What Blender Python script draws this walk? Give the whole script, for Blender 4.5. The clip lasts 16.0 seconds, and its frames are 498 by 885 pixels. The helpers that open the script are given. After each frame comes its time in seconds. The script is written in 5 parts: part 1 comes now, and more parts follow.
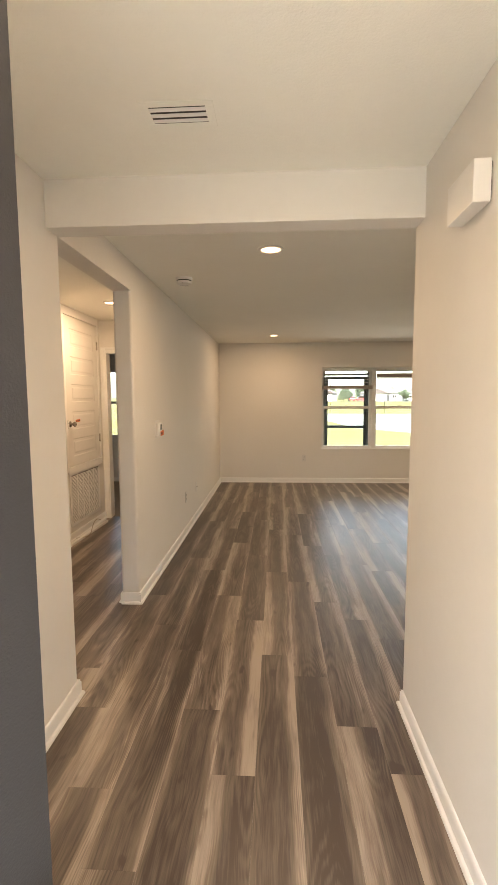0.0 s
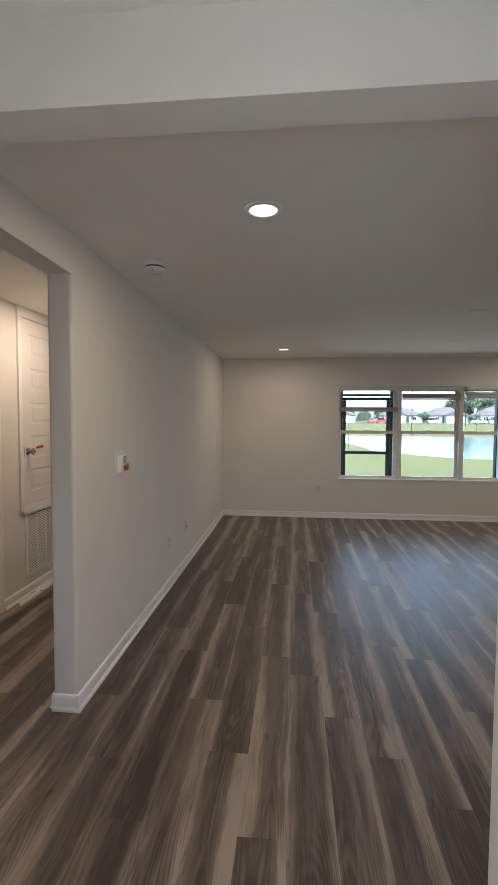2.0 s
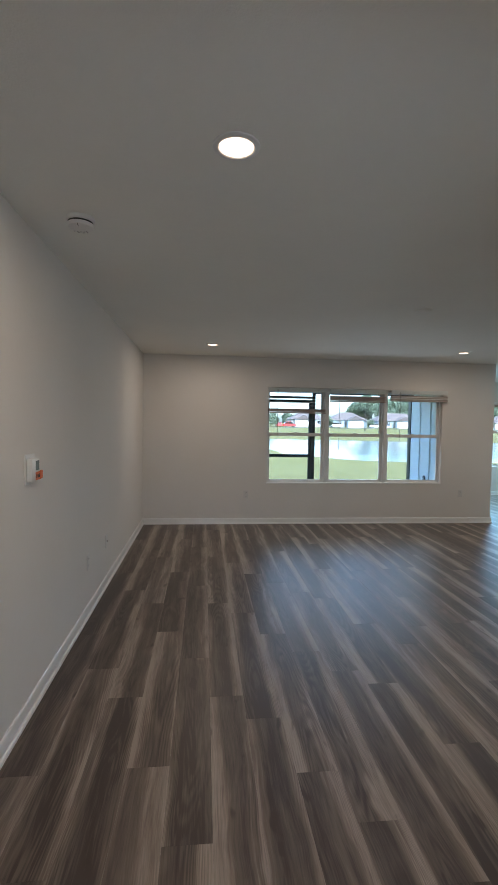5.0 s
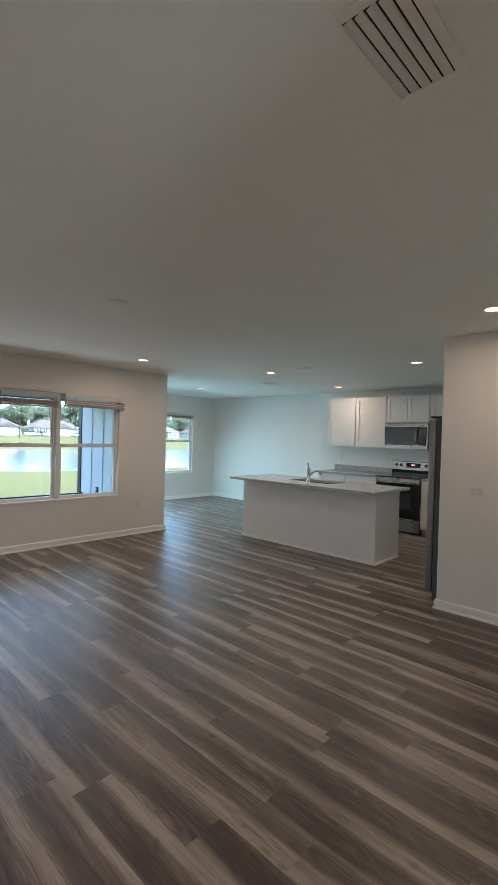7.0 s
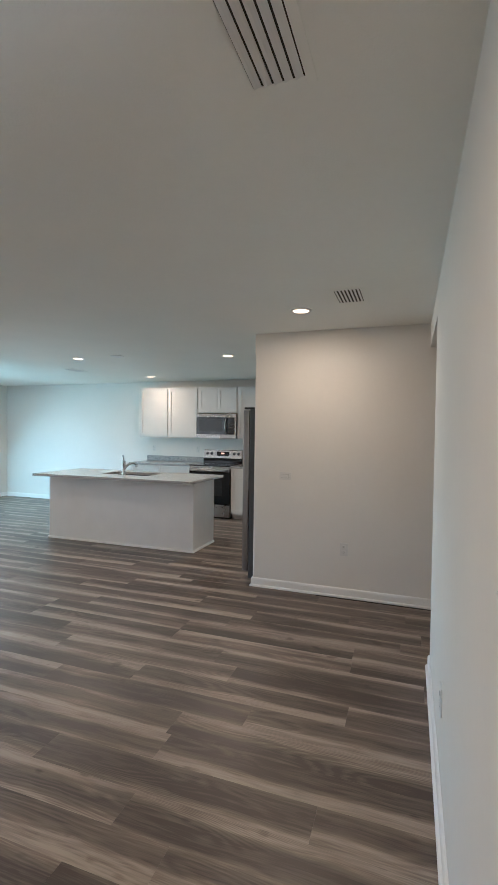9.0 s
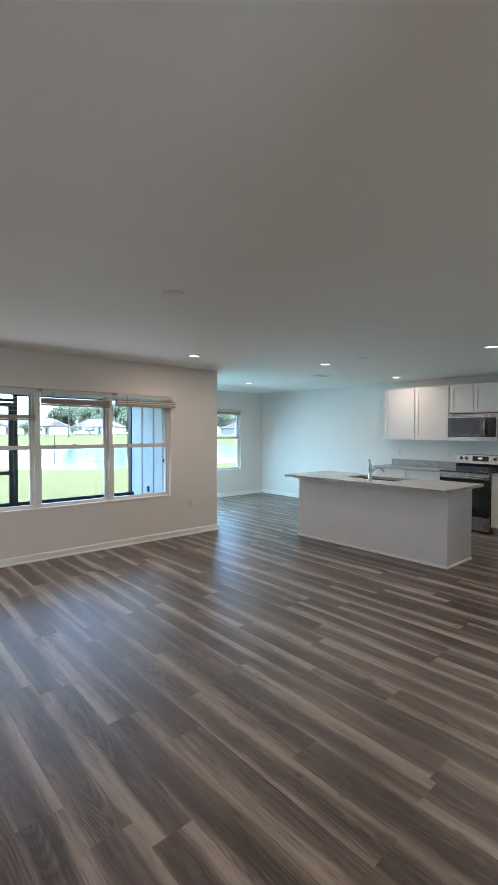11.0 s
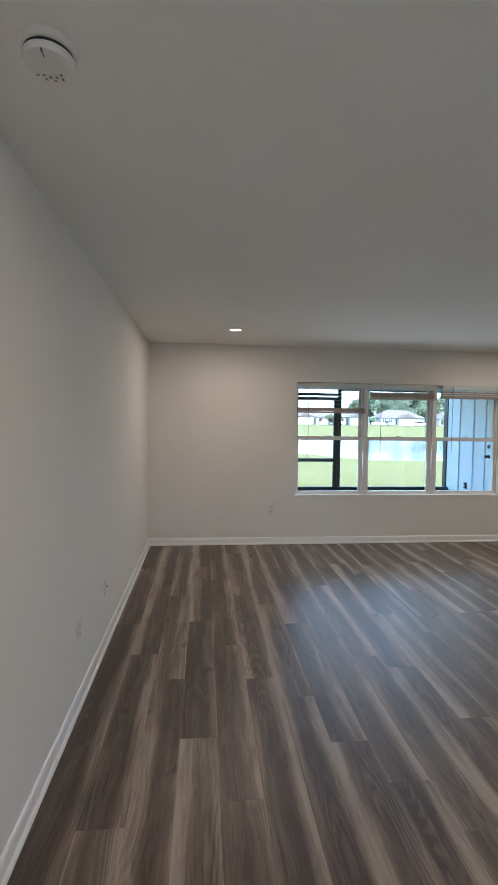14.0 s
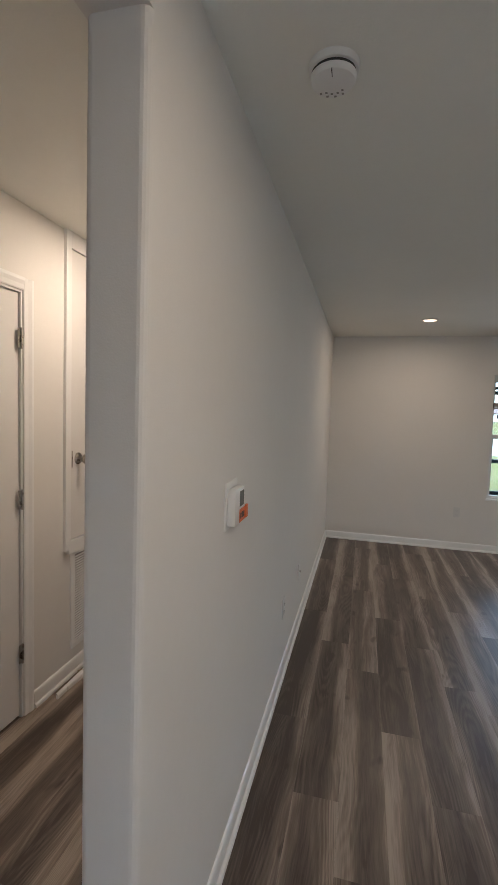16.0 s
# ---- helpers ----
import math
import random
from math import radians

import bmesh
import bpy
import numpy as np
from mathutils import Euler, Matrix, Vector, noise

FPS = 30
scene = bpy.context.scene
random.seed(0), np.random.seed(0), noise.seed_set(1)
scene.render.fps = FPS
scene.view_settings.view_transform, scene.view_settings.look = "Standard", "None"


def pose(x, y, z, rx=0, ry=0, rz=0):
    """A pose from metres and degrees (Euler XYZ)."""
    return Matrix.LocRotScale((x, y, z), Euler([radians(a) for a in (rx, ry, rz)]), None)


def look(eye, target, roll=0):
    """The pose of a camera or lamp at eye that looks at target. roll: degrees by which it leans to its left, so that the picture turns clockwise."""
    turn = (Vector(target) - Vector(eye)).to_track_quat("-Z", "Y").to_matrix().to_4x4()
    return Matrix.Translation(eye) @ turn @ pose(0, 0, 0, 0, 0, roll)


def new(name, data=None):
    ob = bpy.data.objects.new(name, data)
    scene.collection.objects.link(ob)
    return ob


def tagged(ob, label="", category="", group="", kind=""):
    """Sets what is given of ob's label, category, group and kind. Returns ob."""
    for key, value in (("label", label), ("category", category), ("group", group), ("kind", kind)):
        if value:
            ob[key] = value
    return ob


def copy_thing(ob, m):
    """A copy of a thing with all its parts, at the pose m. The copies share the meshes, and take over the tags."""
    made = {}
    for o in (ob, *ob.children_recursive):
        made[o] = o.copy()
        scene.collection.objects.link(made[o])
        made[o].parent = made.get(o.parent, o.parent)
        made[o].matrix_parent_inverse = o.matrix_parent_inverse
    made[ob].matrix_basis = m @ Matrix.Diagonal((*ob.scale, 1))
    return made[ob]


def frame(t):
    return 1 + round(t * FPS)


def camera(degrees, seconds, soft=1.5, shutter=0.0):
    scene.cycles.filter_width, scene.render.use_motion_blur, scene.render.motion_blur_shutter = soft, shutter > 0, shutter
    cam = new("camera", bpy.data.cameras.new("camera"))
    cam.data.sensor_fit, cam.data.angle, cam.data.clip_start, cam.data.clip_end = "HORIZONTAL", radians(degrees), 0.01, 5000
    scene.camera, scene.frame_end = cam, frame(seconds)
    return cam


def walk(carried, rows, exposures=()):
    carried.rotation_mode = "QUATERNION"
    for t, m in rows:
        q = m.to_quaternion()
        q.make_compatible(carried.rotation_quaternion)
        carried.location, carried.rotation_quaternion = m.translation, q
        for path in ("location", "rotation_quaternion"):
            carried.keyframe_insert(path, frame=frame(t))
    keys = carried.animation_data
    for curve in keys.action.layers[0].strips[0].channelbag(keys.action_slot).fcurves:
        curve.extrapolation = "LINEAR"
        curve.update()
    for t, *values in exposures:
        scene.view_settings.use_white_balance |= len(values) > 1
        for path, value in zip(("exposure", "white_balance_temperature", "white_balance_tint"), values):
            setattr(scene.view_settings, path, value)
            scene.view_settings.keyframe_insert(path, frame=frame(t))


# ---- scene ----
cam = camera(57.0, 16.0)
PATH = [
    (0, (1.001, 1.943, 1.502), (0.882, 3.93, 1.307), -0.3),
    (0.3, (0.975, 2.123, 1.501), (0.869, 4.112, 1.317), -0.1),
    (0.5, (0.958, 2.227, 1.504), (0.861, 4.217, 1.331), -0.2),
    (1, (0.981, 2.505, 1.533), (0.875, 4.496, 1.383), 0.3),
    (1.5, (1.07, 2.779, 1.526), (0.919, 4.769, 1.402), 0.4),
    (2, (1.109, 2.912, 1.529), (0.914, 4.899, 1.422), 0.3),
    (2.5, (1.059, 2.89, 1.534), (0.858, 4.877, 1.426), 0.3),
    (3, (1.046, 2.792, 1.554), (0.866, 4.78, 1.428), 0.4),
    (3.2, (1.037, 2.754, 1.551), (0.867, 4.742, 1.415), 0.4),
    (5.3, (0.859, 3.463, 1.493), (1.176, 5.436, 1.414), 1.0),
    (5.5, (0.899, 3.531, 1.496), (1.314, 5.487, 1.423), 1.0),
    (6, (0.869, 3.758, 1.493), (1.641, 5.603, 1.444), 1.3),
    (6.5, (0.878, 3.934, 1.497), (1.977, 5.605, 1.469), 1.6),
    (7, (0.938, 4.057, 1.499), (2.388, 5.434, 1.476), 1.6),
    (7.5, (0.933, 4.138, 1.498), (2.641, 5.179, 1.472), 1.2),
    (8, (0.905, 4.191, 1.489), (2.778, 4.891, 1.447), 0.9),
    (8.2, (0.893, 4.192, 1.495), (2.809, 4.764, 1.444), 0.8),
    (10.3, (1.012, 4.338, 1.512), (2.636, 5.504, 1.469), 0.4),
    (10.5, (1.017, 4.357, 1.519), (2.562, 5.626, 1.476), 0.3),
    (11, (1.002, 4.382, 1.526), (2.323, 5.884, 1.475), 0.2),
    (11.5, (0.981, 4.405, 1.521), (2.088, 6.07, 1.455), 0.1),
    (12, (0.949, 4.429, 1.514), (1.86, 6.208, 1.436), 0.1),
    (12.5, (0.909, 4.436, 1.528), (1.609, 6.308, 1.448), 0.2),
    (13, (0.84, 4.446, 1.535), (1.356, 6.376, 1.453), 0.5),
    (13.5, (0.738, 4.439, 1.544), (1.09, 6.406, 1.453), 0.5),
    (14, (0.659, 4.421, 1.544), (0.853, 6.409, 1.443), 0.8),
    (14.5, (0.583, 4.395, 1.54), (0.62, 6.392, 1.432), 1.0),
    (15, (0.505, 4.372, 1.539), (0.392, 6.366, 1.42), 1.5),
    (15.5, (0.432, 4.355, 1.534), (0.167, 6.334, 1.405), 1.9),
    (16, (0.395, 4.353, 1.541), (-0.084, 6.289, 1.396), 1.9),
]
walk(cam, [(t, look(eye, target, roll)) for t, eye, target, roll in PATH],
     [(0.0, 3.68, 7000, 10), (0.6, 3.1, 6000, 9), (1.6, 2.95, 5350, 7), (3.0, 2.9, 5250, 7), (5.3, 2.85, 5050, 6), (6.5, 3.2, 5050, 6),
      (7.0, 3.15, 5250, 8), (7.5, 3.55, 5300, 9), (8.2, 3.8, 5200, 7), (10.3, 3.5, 5050, 8), (11.0, 3.45, 5050, 8), (11.5, 3.25, 5050, 8),
      (12.5, 2.9, 5050, 8), (13.0, 3.0, 5100, 8), (13.5, 3.2, 5100, 7), (14.0, 3.3, 5000, 6), (15.0, 3.2, 5050, 6), (16.0, 3.05, 5100, 6)])


# ---------------------------------------------------------------- light
world = bpy.data.worlds.new("sky")
scene.world = world
world.use_nodes = True
wn = world.node_tree.nodes
sky = wn.new("ShaderNodeTexSky")
sky.sky_type, sky.sun_disc = "NISHITA", False
sky.sun_elevation, sky.sun_rotation = radians(52), radians(200)
sky.dust_density, sky.air_density, sky.ozone_density = 3.2, 1.0, 0.2
wn["Background"].inputs[1].default_value = 0.15
world.node_tree.links.new(sky.outputs[0], wn["Background"].inputs[0])
sun = new("sun", bpy.data.lights.new("sun", "SUN"))
sun.data.energy, sun.data.angle, sun.data.color = 2.0, radians(0.6), (1.0, 0.96, 0.9)
sun.matrix_world = pose(0, 0, 30, 38, 0, 20)

# sky light in the open front doorway, in the dining window and in the triple window
for name, place, w, h, watts, tone in (("doorway_light", pose(0.91, 1.50, 1.05, 74, 0, 0), 0.9, 1.9, 1.2, (0.95, 0.96, 0.97)),
                                       ("window_light", pose(6.56, 12.67, 1.22, -48, 0, 0), 0.85, 1.10, 7.5, (0.57, 0.92, 0.95)),
                                       ("window_light", pose(3.125, 9.985, 1.30, -72, 0, 0), 2.55, 1.25, 1.6, (1.0, 0.93, 0.82))):
    lamp = bpy.data.lights.new(name, "AREA")
    lamp.shape, lamp.size, lamp.size_y, lamp.energy, lamp.color = "RECTANGLE", w, h, watts, tone
    new(name, lamp).matrix_basis = place

LAMP_WATTS = 1.22
LAMP_COLOUR = (1.0, 0.68, 0.42)
# the last, over the entry, is unseen and assumed from the bright walls
LAMPS = [(0.965, 4.965), (0.96, 9.05), (4.21, 9.05), (4.41, 5.04), (5.93, 8.41),
         (7.95, 8.55), (6.22, 6.38), (6.81, 10.98), (-0.62, 6.48), (0.80, 2.35)]


# ---------------------------------------------------------------- materials
def mat(name, colour, rough=0.5, metal=0.0, var=0.06, scale=6.0, bump=0.0, bscale=200.0, spec=0.5, dark=None):
    """A painted, plastic or metal surface: colour varied at two scales, fine relief."""
    m = bpy.data.materials.new(name)
    m.use_nodes = True
    n, l = m.node_tree.nodes, m.node_tree.links
    b = n["Principled BSDF"]
    b.inputs["Roughness"].default_value, b.inputs["Metallic"].default_value = rough, metal
    b.inputs["Specular IOR Level"].default_value = spec
    geo = n.new("ShaderNodeNewGeometry")
    big, small = n.new("ShaderNodeTexNoise"), n.new("ShaderNodeTexNoise")
    big.inputs["Scale"].default_value, small.inputs["Scale"].default_value = scale, scale * 14
    big.inputs["Detail"].default_value = 4
    for t in (big, small):
        l.new(geo.outputs["Position"], t.inputs["Vector"])
    add = n.new("ShaderNodeMath")
    add.operation = "MULTIPLY_ADD"
    add.inputs[1].default_value = 0.4
    l.new(small.outputs["Fac"], add.inputs[0])
    l.new(big.outputs["Fac"], add.inputs[2])
    ramp = n.new("ShaderNodeValToRGB")
    ramp.color_ramp.elements[0].position, ramp.color_ramp.elements[1].position = 0.4, 1.0
    c0 = dark or [c * (1 - var * 2) for c in colour]
    ramp.color_ramp.elements[0].color = (*c0[:3], 1)
    ramp.color_ramp.elements[1].color = (*colour[:3], 1)
    l.new(add.outputs[0], ramp.inputs[0])
    l.new(ramp.outputs[0], b.inputs["Base Color"])
    rr = n.new("ShaderNodeMapRange")
    rr.inputs["To Min"].default_value, rr.inputs["To Max"].default_value = max(0.02, rough - 0.06), min(1, rough + 0.06)
    l.new(big.outputs["Fac"], rr.inputs["Value"])
    l.new(rr.outputs[0], b.inputs["Roughness"])
    if bump:
        f = n.new("ShaderNodeTexNoise")
        f.inputs["Scale"].default_value, f.inputs["Detail"].default_value = bscale, 3
        l.new(geo.outputs["Position"], f.inputs["Vector"])
        bp = n.new("ShaderNodeBump")
        bp.inputs["Strength"].default_value, bp.inputs["Distance"].default_value = bump, 0.002
        l.new(f.outputs["Fac"], bp.inputs["Height"])
        l.new(bp.outputs[0], b.inputs["Normal"])
    return m


def plank_material():
    """Grey-brown vinyl planks: broad light and dark streaks along each plank, fine grain, arching figure."""
    m = bpy.data.materials.new("vinyl_plank")
    m.use_nodes = True
    n, l = m.node_tree.nodes, m.node_tree.links
    b = n["Principled BSDF"]
    uv, info, geo = n.new("ShaderNodeUVMap"), n.new("ShaderNodeObjectInfo"), n.new("ShaderNodeNewGeometry")

    def math_node(op, a, c):
        k = n.new("ShaderNodeMath")
        k.operation = op
        for i, v in enumerate((a, c)):
            if isinstance(v, (int, float)):
                k.inputs[i].default_value = v
            else:
                l.new(v, k.inputs[i])
        return k.outputs[0]

    seed = math_node("FRACT", math_node("ADD", info.outputs["Random"], geo.outputs["Random Per Island"]), 0)
    sep = n.new("ShaderNodeSeparateXYZ")
    l.new(uv.outputs[0], sep.inputs[0])

    wc, wt = n.new("ShaderNodeCombineXYZ"), n.new("ShaderNodeTexNoise")
    l.new(math_node("MULTIPLY", sep.outputs[0], 5.0), wc.inputs[0])
    l.new(math_node("MULTIPLY", sep.outputs[1], 2.6), wc.inputs[1])
    l.new(math_node("MULTIPLY", seed, 71.0), wc.inputs[2])
    l.new(wc.outputs[0], wt.inputs["Vector"])
    wt.inputs["Scale"].default_value, wt.inputs["Detail"].default_value = 1.0, 2.0
    warp = math_node("MULTIPLY", math_node("SUBTRACT", wt.outputs["Fac"], 0.5), 0.040)

    def streak(sx, sy, off, detail, rough=0.55, dist=0.0):
        c = n.new("ShaderNodeCombineXYZ")
        l.new(math_node("ADD", math_node("MULTIPLY", math_node("ADD", sep.outputs[0], warp), sx), math_node("MULTIPLY", seed, 37.0 + off)), c.inputs[0])
        l.new(math_node("MULTIPLY", sep.outputs[1], sy), c.inputs[1])
        l.new(math_node("MULTIPLY", seed, 91.0 + off), c.inputs[2])
        t = n.new("ShaderNodeTexNoise")
        t.inputs["Scale"].default_value, t.inputs["Detail"].default_value = 1.0, detail
        t.inputs["Roughness"].default_value, t.inputs["Distortion"].default_value = rough, dist
        l.new(c.outputs[0], t.inputs["Vector"])
        return t.outputs["Fac"]

    def smooth(v_, lo, hi):
        k = n.new("ShaderNodeMapRange")
        k.interpolation_type = "SMOOTHSTEP"
        k.inputs["From Min"].default_value, k.inputs["From Max"].default_value = lo, hi
        l.new(v_, k.inputs["Value"])
        return k.outputs[0]

    broad = streak(9.0, 0.55, 0.0, 2.0, 0.4, 0.15)
    mid = streak(30.0, 1.6, 5.0, 3.0, 0.55, 0.6)
    fine = streak(230.0, 9.0, 9.0, 3.0)
    # dark heartwood down the plank, off its middle, with paler sapwood towards the edges
    seed2 = math_node("FRACT", math_node("MULTIPLY", seed, 7.31), 0)
    seed3 = math_node("FRACT", math_node("MULTIPLY", seed, 23.7), 0)
    core = math_node("MULTIPLY", math_node("SUBTRACT", seed2, 0.5), 0.105)
    away = math_node("ABSOLUTE", math_node("SUBTRACT", math_node("ADD", sep.outputs[0], math_node("MULTIPLY", warp, 0.8)), core), 0)
    away = math_node("ADD", away, math_node("MULTIPLY", math_node("SUBTRACT", broad, 0.5), 0.20))
    away = math_node("ADD", away, math_node("MULTIPLY", math_node("SUBTRACT", mid, 0.5), 0.045))
    sap = smooth(away, 0.022, 0.122)
    # arching growth rings: level lines of a long noise plus a bow across the plank
    bow = math_node("MULTIPLY", math_node("POWER", math_node("MULTIPLY", math_node("SUBTRACT", sep.outputs[0], core), 14.0), 2.0), 0.55)
    level = math_node("ADD", bow, math_node("MULTIPLY", streak(5.0, 0.9, 21.0, 1.0, 0.4), 3.2))
    level = math_node("ADD", level, math_node("MULTIPLY", mid, 0.25))
    rings = math_node("SINE", math_node("MULTIPLY", level, 38.0), 0)
    patch = smooth(streak(6.0, 1.3, 33.0, 1.0, 0.4), 0.42, 0.62)
    knots = smooth(streak(17.0, 7.0, 41.0, 1.0, 0.4), 0.68, 0.80)
    v = math_node("ADD", math_node("MULTIPLY", sap, 0.215), 0.395)
    smoke = streak(11.0, 2.4, 57.0, 3.0, 0.55, 0.5)
    v = math_node("ADD", v, math_node("MULTIPLY", math_node("SUBTRACT", smoke, 0.5), 0.20))
    v = math_node("ADD", v, math_node("MULTIPLY", math_node("SUBTRACT", broad, 0.5), 0.10))
    v = math_node("ADD", v, math_node("MULTIPLY", math_node("SUBTRACT", mid, 0.5), 0.21))
    v = math_node("ADD", v, math_node("MULTIPLY", math_node("SUBTRACT", fine, 0.5), 0.19))
    v = math_node("ADD", v, math_node("MULTIPLY", math_node("MULTIPLY", rings, patch), 0.036))
    v = math_node("ADD", v, math_node("MULTIPLY", math_node("SUBTRACT", seed3, 0.5), 0.07))
    v = math_node("SUBTRACT", v, math_node("MULTIPLY", knots, 0.10))
    ramp = n.new("ShaderNodeValToRGB")
    e = ramp.color_ramp.elements
    e[0].position, e[0].color = 0.35, (*PLANK_DARK, 1)
    e[1].position, e[1].color = 0.645, (*PLANK_LIGHT, 1)
    k = e.new(0.50)
    k.color = (*PLANK_MID, 1)
    l.new(v, ramp.inputs[0])
    l.new(ramp.outputs[0], b.inputs["Base Color"])
    rr = n.new("ShaderNodeMapRange")
    rr.inputs["To Min"].default_value, rr.inputs["To Max"].default_value = 0.33, 0.45
    l.new(fine, rr.inputs["Value"])
    l.new(rr.outputs[0], b.inputs["Roughness"])
    bp = n.new("ShaderNodeBump")
    b.inputs["Specular IOR Level"].default_value = 0.52
    bp.inputs["Strength"].default_value, bp.inputs["Distance"].default_value = 0.25, 0.0008
    l.new(fine, bp.inputs["Height"])
    l.new(bp.outputs[0], b.inputs["Normal"])
    return m


PLANK_DARK, PLANK_MID, PLANK_LIGHT = (0.066, 0.049, 0.040), (0.180, 0.142, 0.115), (0.385, 0.322, 0.262)


def glass_material(name, tint=(0.93, 0.97, 0.96)):
    m = bpy.data.materials.new(name)
    m.use_nodes = True
    n, l = m.node_tree.nodes, m.node_tree.links
    n.remove(n["Principled BSDF"])
    tr, gl, mix, fr = (n.new("ShaderNodeBsdfTransparent"), n.new("ShaderNodeBsdfGlossy"), n.new("ShaderNodeMixShader"), n.new("ShaderNodeFresnel"))
    tr.inputs[0].default_value = (*tint, 1)
    gl.inputs["Roughness"].default_value = 0.02
    fr.inputs[0].default_value = 1.45
    l.new(fr.outputs[0], mix.inputs[0])
    l.new(tr.outputs[0], mix.inputs[1])
    l.new(gl.outputs[0], mix.inputs[2])
    l.new(mix.outputs[0], n["Material Output"].inputs[0])
    return m


def glow(name, colour, strength):
    m = bpy.data.materials.new(name)
    m.use_nodes = True
    b = m.node_tree.nodes["Principled BSDF"]
    b.inputs["Base Color"].default_value = (0.9, 0.9, 0.88, 1)
    b.inputs["Emission Color"].default_value = (*colour, 1)
    b.inputs["Emission Strength"].default_value = strength
    return m


def granite_material():
    m = mat("granite", (0.46, 0.46, 0.47), 0.18, var=0.1)
    n, l = m.node_tree.nodes, m.node_tree.links
    geo, v, nz = n.new("ShaderNodeNewGeometry"), n.new("ShaderNodeTexVoronoi"), n.new("ShaderNodeTexNoise")
    v.inputs["Scale"].default_value, nz.inputs["Scale"].default_value = 240, 40
    nz.inputs["Detail"].default_value = 6
    l.new(geo.outputs["Position"], v.inputs["Vector"])
    l.new(geo.outputs["Position"], nz.inputs["Vector"])
    mix = n.new("ShaderNodeMath")
    mix.operation = "MULTIPLY_ADD"
    mix.inputs[1].default_value = 0.5
    sep = n.new("ShaderNodeSeparateColor")
    l.new(v.outputs["Color"], sep.inputs[0])
    l.new(sep.outputs[0], mix.inputs[0])
    l.new(nz.outputs["Fac"], mix.inputs[2])
    r = n.new("ShaderNodeValToRGB")
    e = r.color_ramp.elements
    e[0].position, e[0].color = 0.40, (0.17, 0.17, 0.175, 1)
    e[1].position, e[1].color = 0.95, (0.52, 0.51, 0.50, 1)
    k = e.new(0.62)
    k.color = (0.33, 0.33, 0.335, 1)
    l.new(mix.outputs[0], r.inputs[0])
    l.new(r.outputs[0], n["Principled BSDF"].inputs["Base Color"])
    return m


WALL = mat("wall_paint", (0.78, 0.758, 0.722), 0.75, var=0.02, scale=2.0, bump=0.25, bscale=260, spec=0.25)
CEIL = mat("ceiling_paint", (0.89, 0.885, 0.83), 0.85, var=0.02, scale=2.0, bump=0.5, bscale=140)
TRIM = mat("trim_paint", (0.87, 0.865, 0.85), 0.32, var=0.02, scale=9)
DOORM = mat("door_paint", (0.80, 0.785, 0.76), 0.38, var=0.02, scale=7)
VINYL = mat("window_vinyl", (0.80, 0.80, 0.79), 0.35, var=0.03)
BLIND = mat("blind_slat", (0.80, 0.78, 0.75), 0.45, var=0.05, scale=20)
# gathered slats and bottom rail: darker and browner than the hanging slats
STACK = mat("blind_slat_stacked", (0.40, 0.325, 0.285), 0.5, var=0.08, scale=20)
CORD = mat("cord", (0.5, 0.5, 0.5), 0.7)
PLASTIC = mat("white_plastic", (0.80, 0.79, 0.77), 0.35, var=0.02)
PLATE = mat("wall_plate_plastic", (0.70, 0.69, 0.67), 0.3, var=0.02)
HOLE = mat("grey_hole", (0.30, 0.29, 0.28), 0.7)
SLOT = mat("dark_slot", (0.03, 0.03, 0.03), 0.7)
VENTSHADE = mat("duct_shade", (0.05, 0.046, 0.042), 0.9, var=0.2)
NICKEL = mat("satin_nickel", (0.46, 0.43, 0.39), 0.28, 1.0, var=0.08, scale=40)
CHROME = mat("chrome", (0.75, 0.76, 0.78), 0.08, 1.0, var=0.03)
STEEL = mat("stainless", (0.42, 0.405, 0.39), 0.27, 1.0, var=0.05, scale=3)
BLACKGL = mat("black_glass", (0.012, 0.012, 0.013), 0.06, var=0.1)
BLACKPL = mat("black_plastic", (0.03, 0.03, 0.032), 0.4, var=0.15)
FRSIDE = mat("fridge_side", (0.085, 0.085, 0.09), 0.42, var=0.06, bump=0.0)
CABM = mat("cabinet_paint", (0.68, 0.665, 0.645), 0.36, var=0.02, scale=8)
ISLM = mat("island_panel", (0.79, 0.785, 0.78), 0.42, var=0.03, scale=5)
WOODEDGE = mat("cabinet_underside", (0.55, 0.42, 0.28), 0.6, var=0.12, scale=15)
GRANITE = granite_material()
PLANK = plank_material()
SUBFL = mat("underlay", (0.05, 0.043, 0.038), 0.8, var=0.2)
GLASS = glass_material("window_glass")
LENS = glow("lamp_lens", (1.0, 0.62, 0.36), 0.45)
SCREENG = mat("lcd_grey", (0.16, 0.17, 0.16), 0.25, var=0.05)
ORANGE = mat("orange_tag", (0.75, 0.20, 0.06), 0.55, var=0.08, scale=30)
INK = mat("ink", (0.05, 0.04, 0.04), 0.6)
DISPLAY = glow("clock_display", (0.9, 0.25, 0.1), 0.12)
FRONTD = mat("front_door_paint", (0.030, 0.030, 0.034), 0.42, var=0.08, scale=5, bump=0.2, bscale=300)
SIDING = mat("siding_paint", (0.78, 0.82, 0.85), 0.6, var=0.04, scale=3)
BRONZE = mat("screen_frame", (0.022, 0.024, 0.024), 0.45, 0.2, var=0.15)
CONCRETE = mat("concrete", (0.50, 0.49, 0.46), 0.85, var=0.12, scale=3, bump=0.5, bscale=60)
GRASS = mat("grass", (0.096, 0.088, 0.031), 0.9, scale=0.25, dark=(0.066, 0.066, 0.021), bump=0.8, bscale=12, spec=0.1)
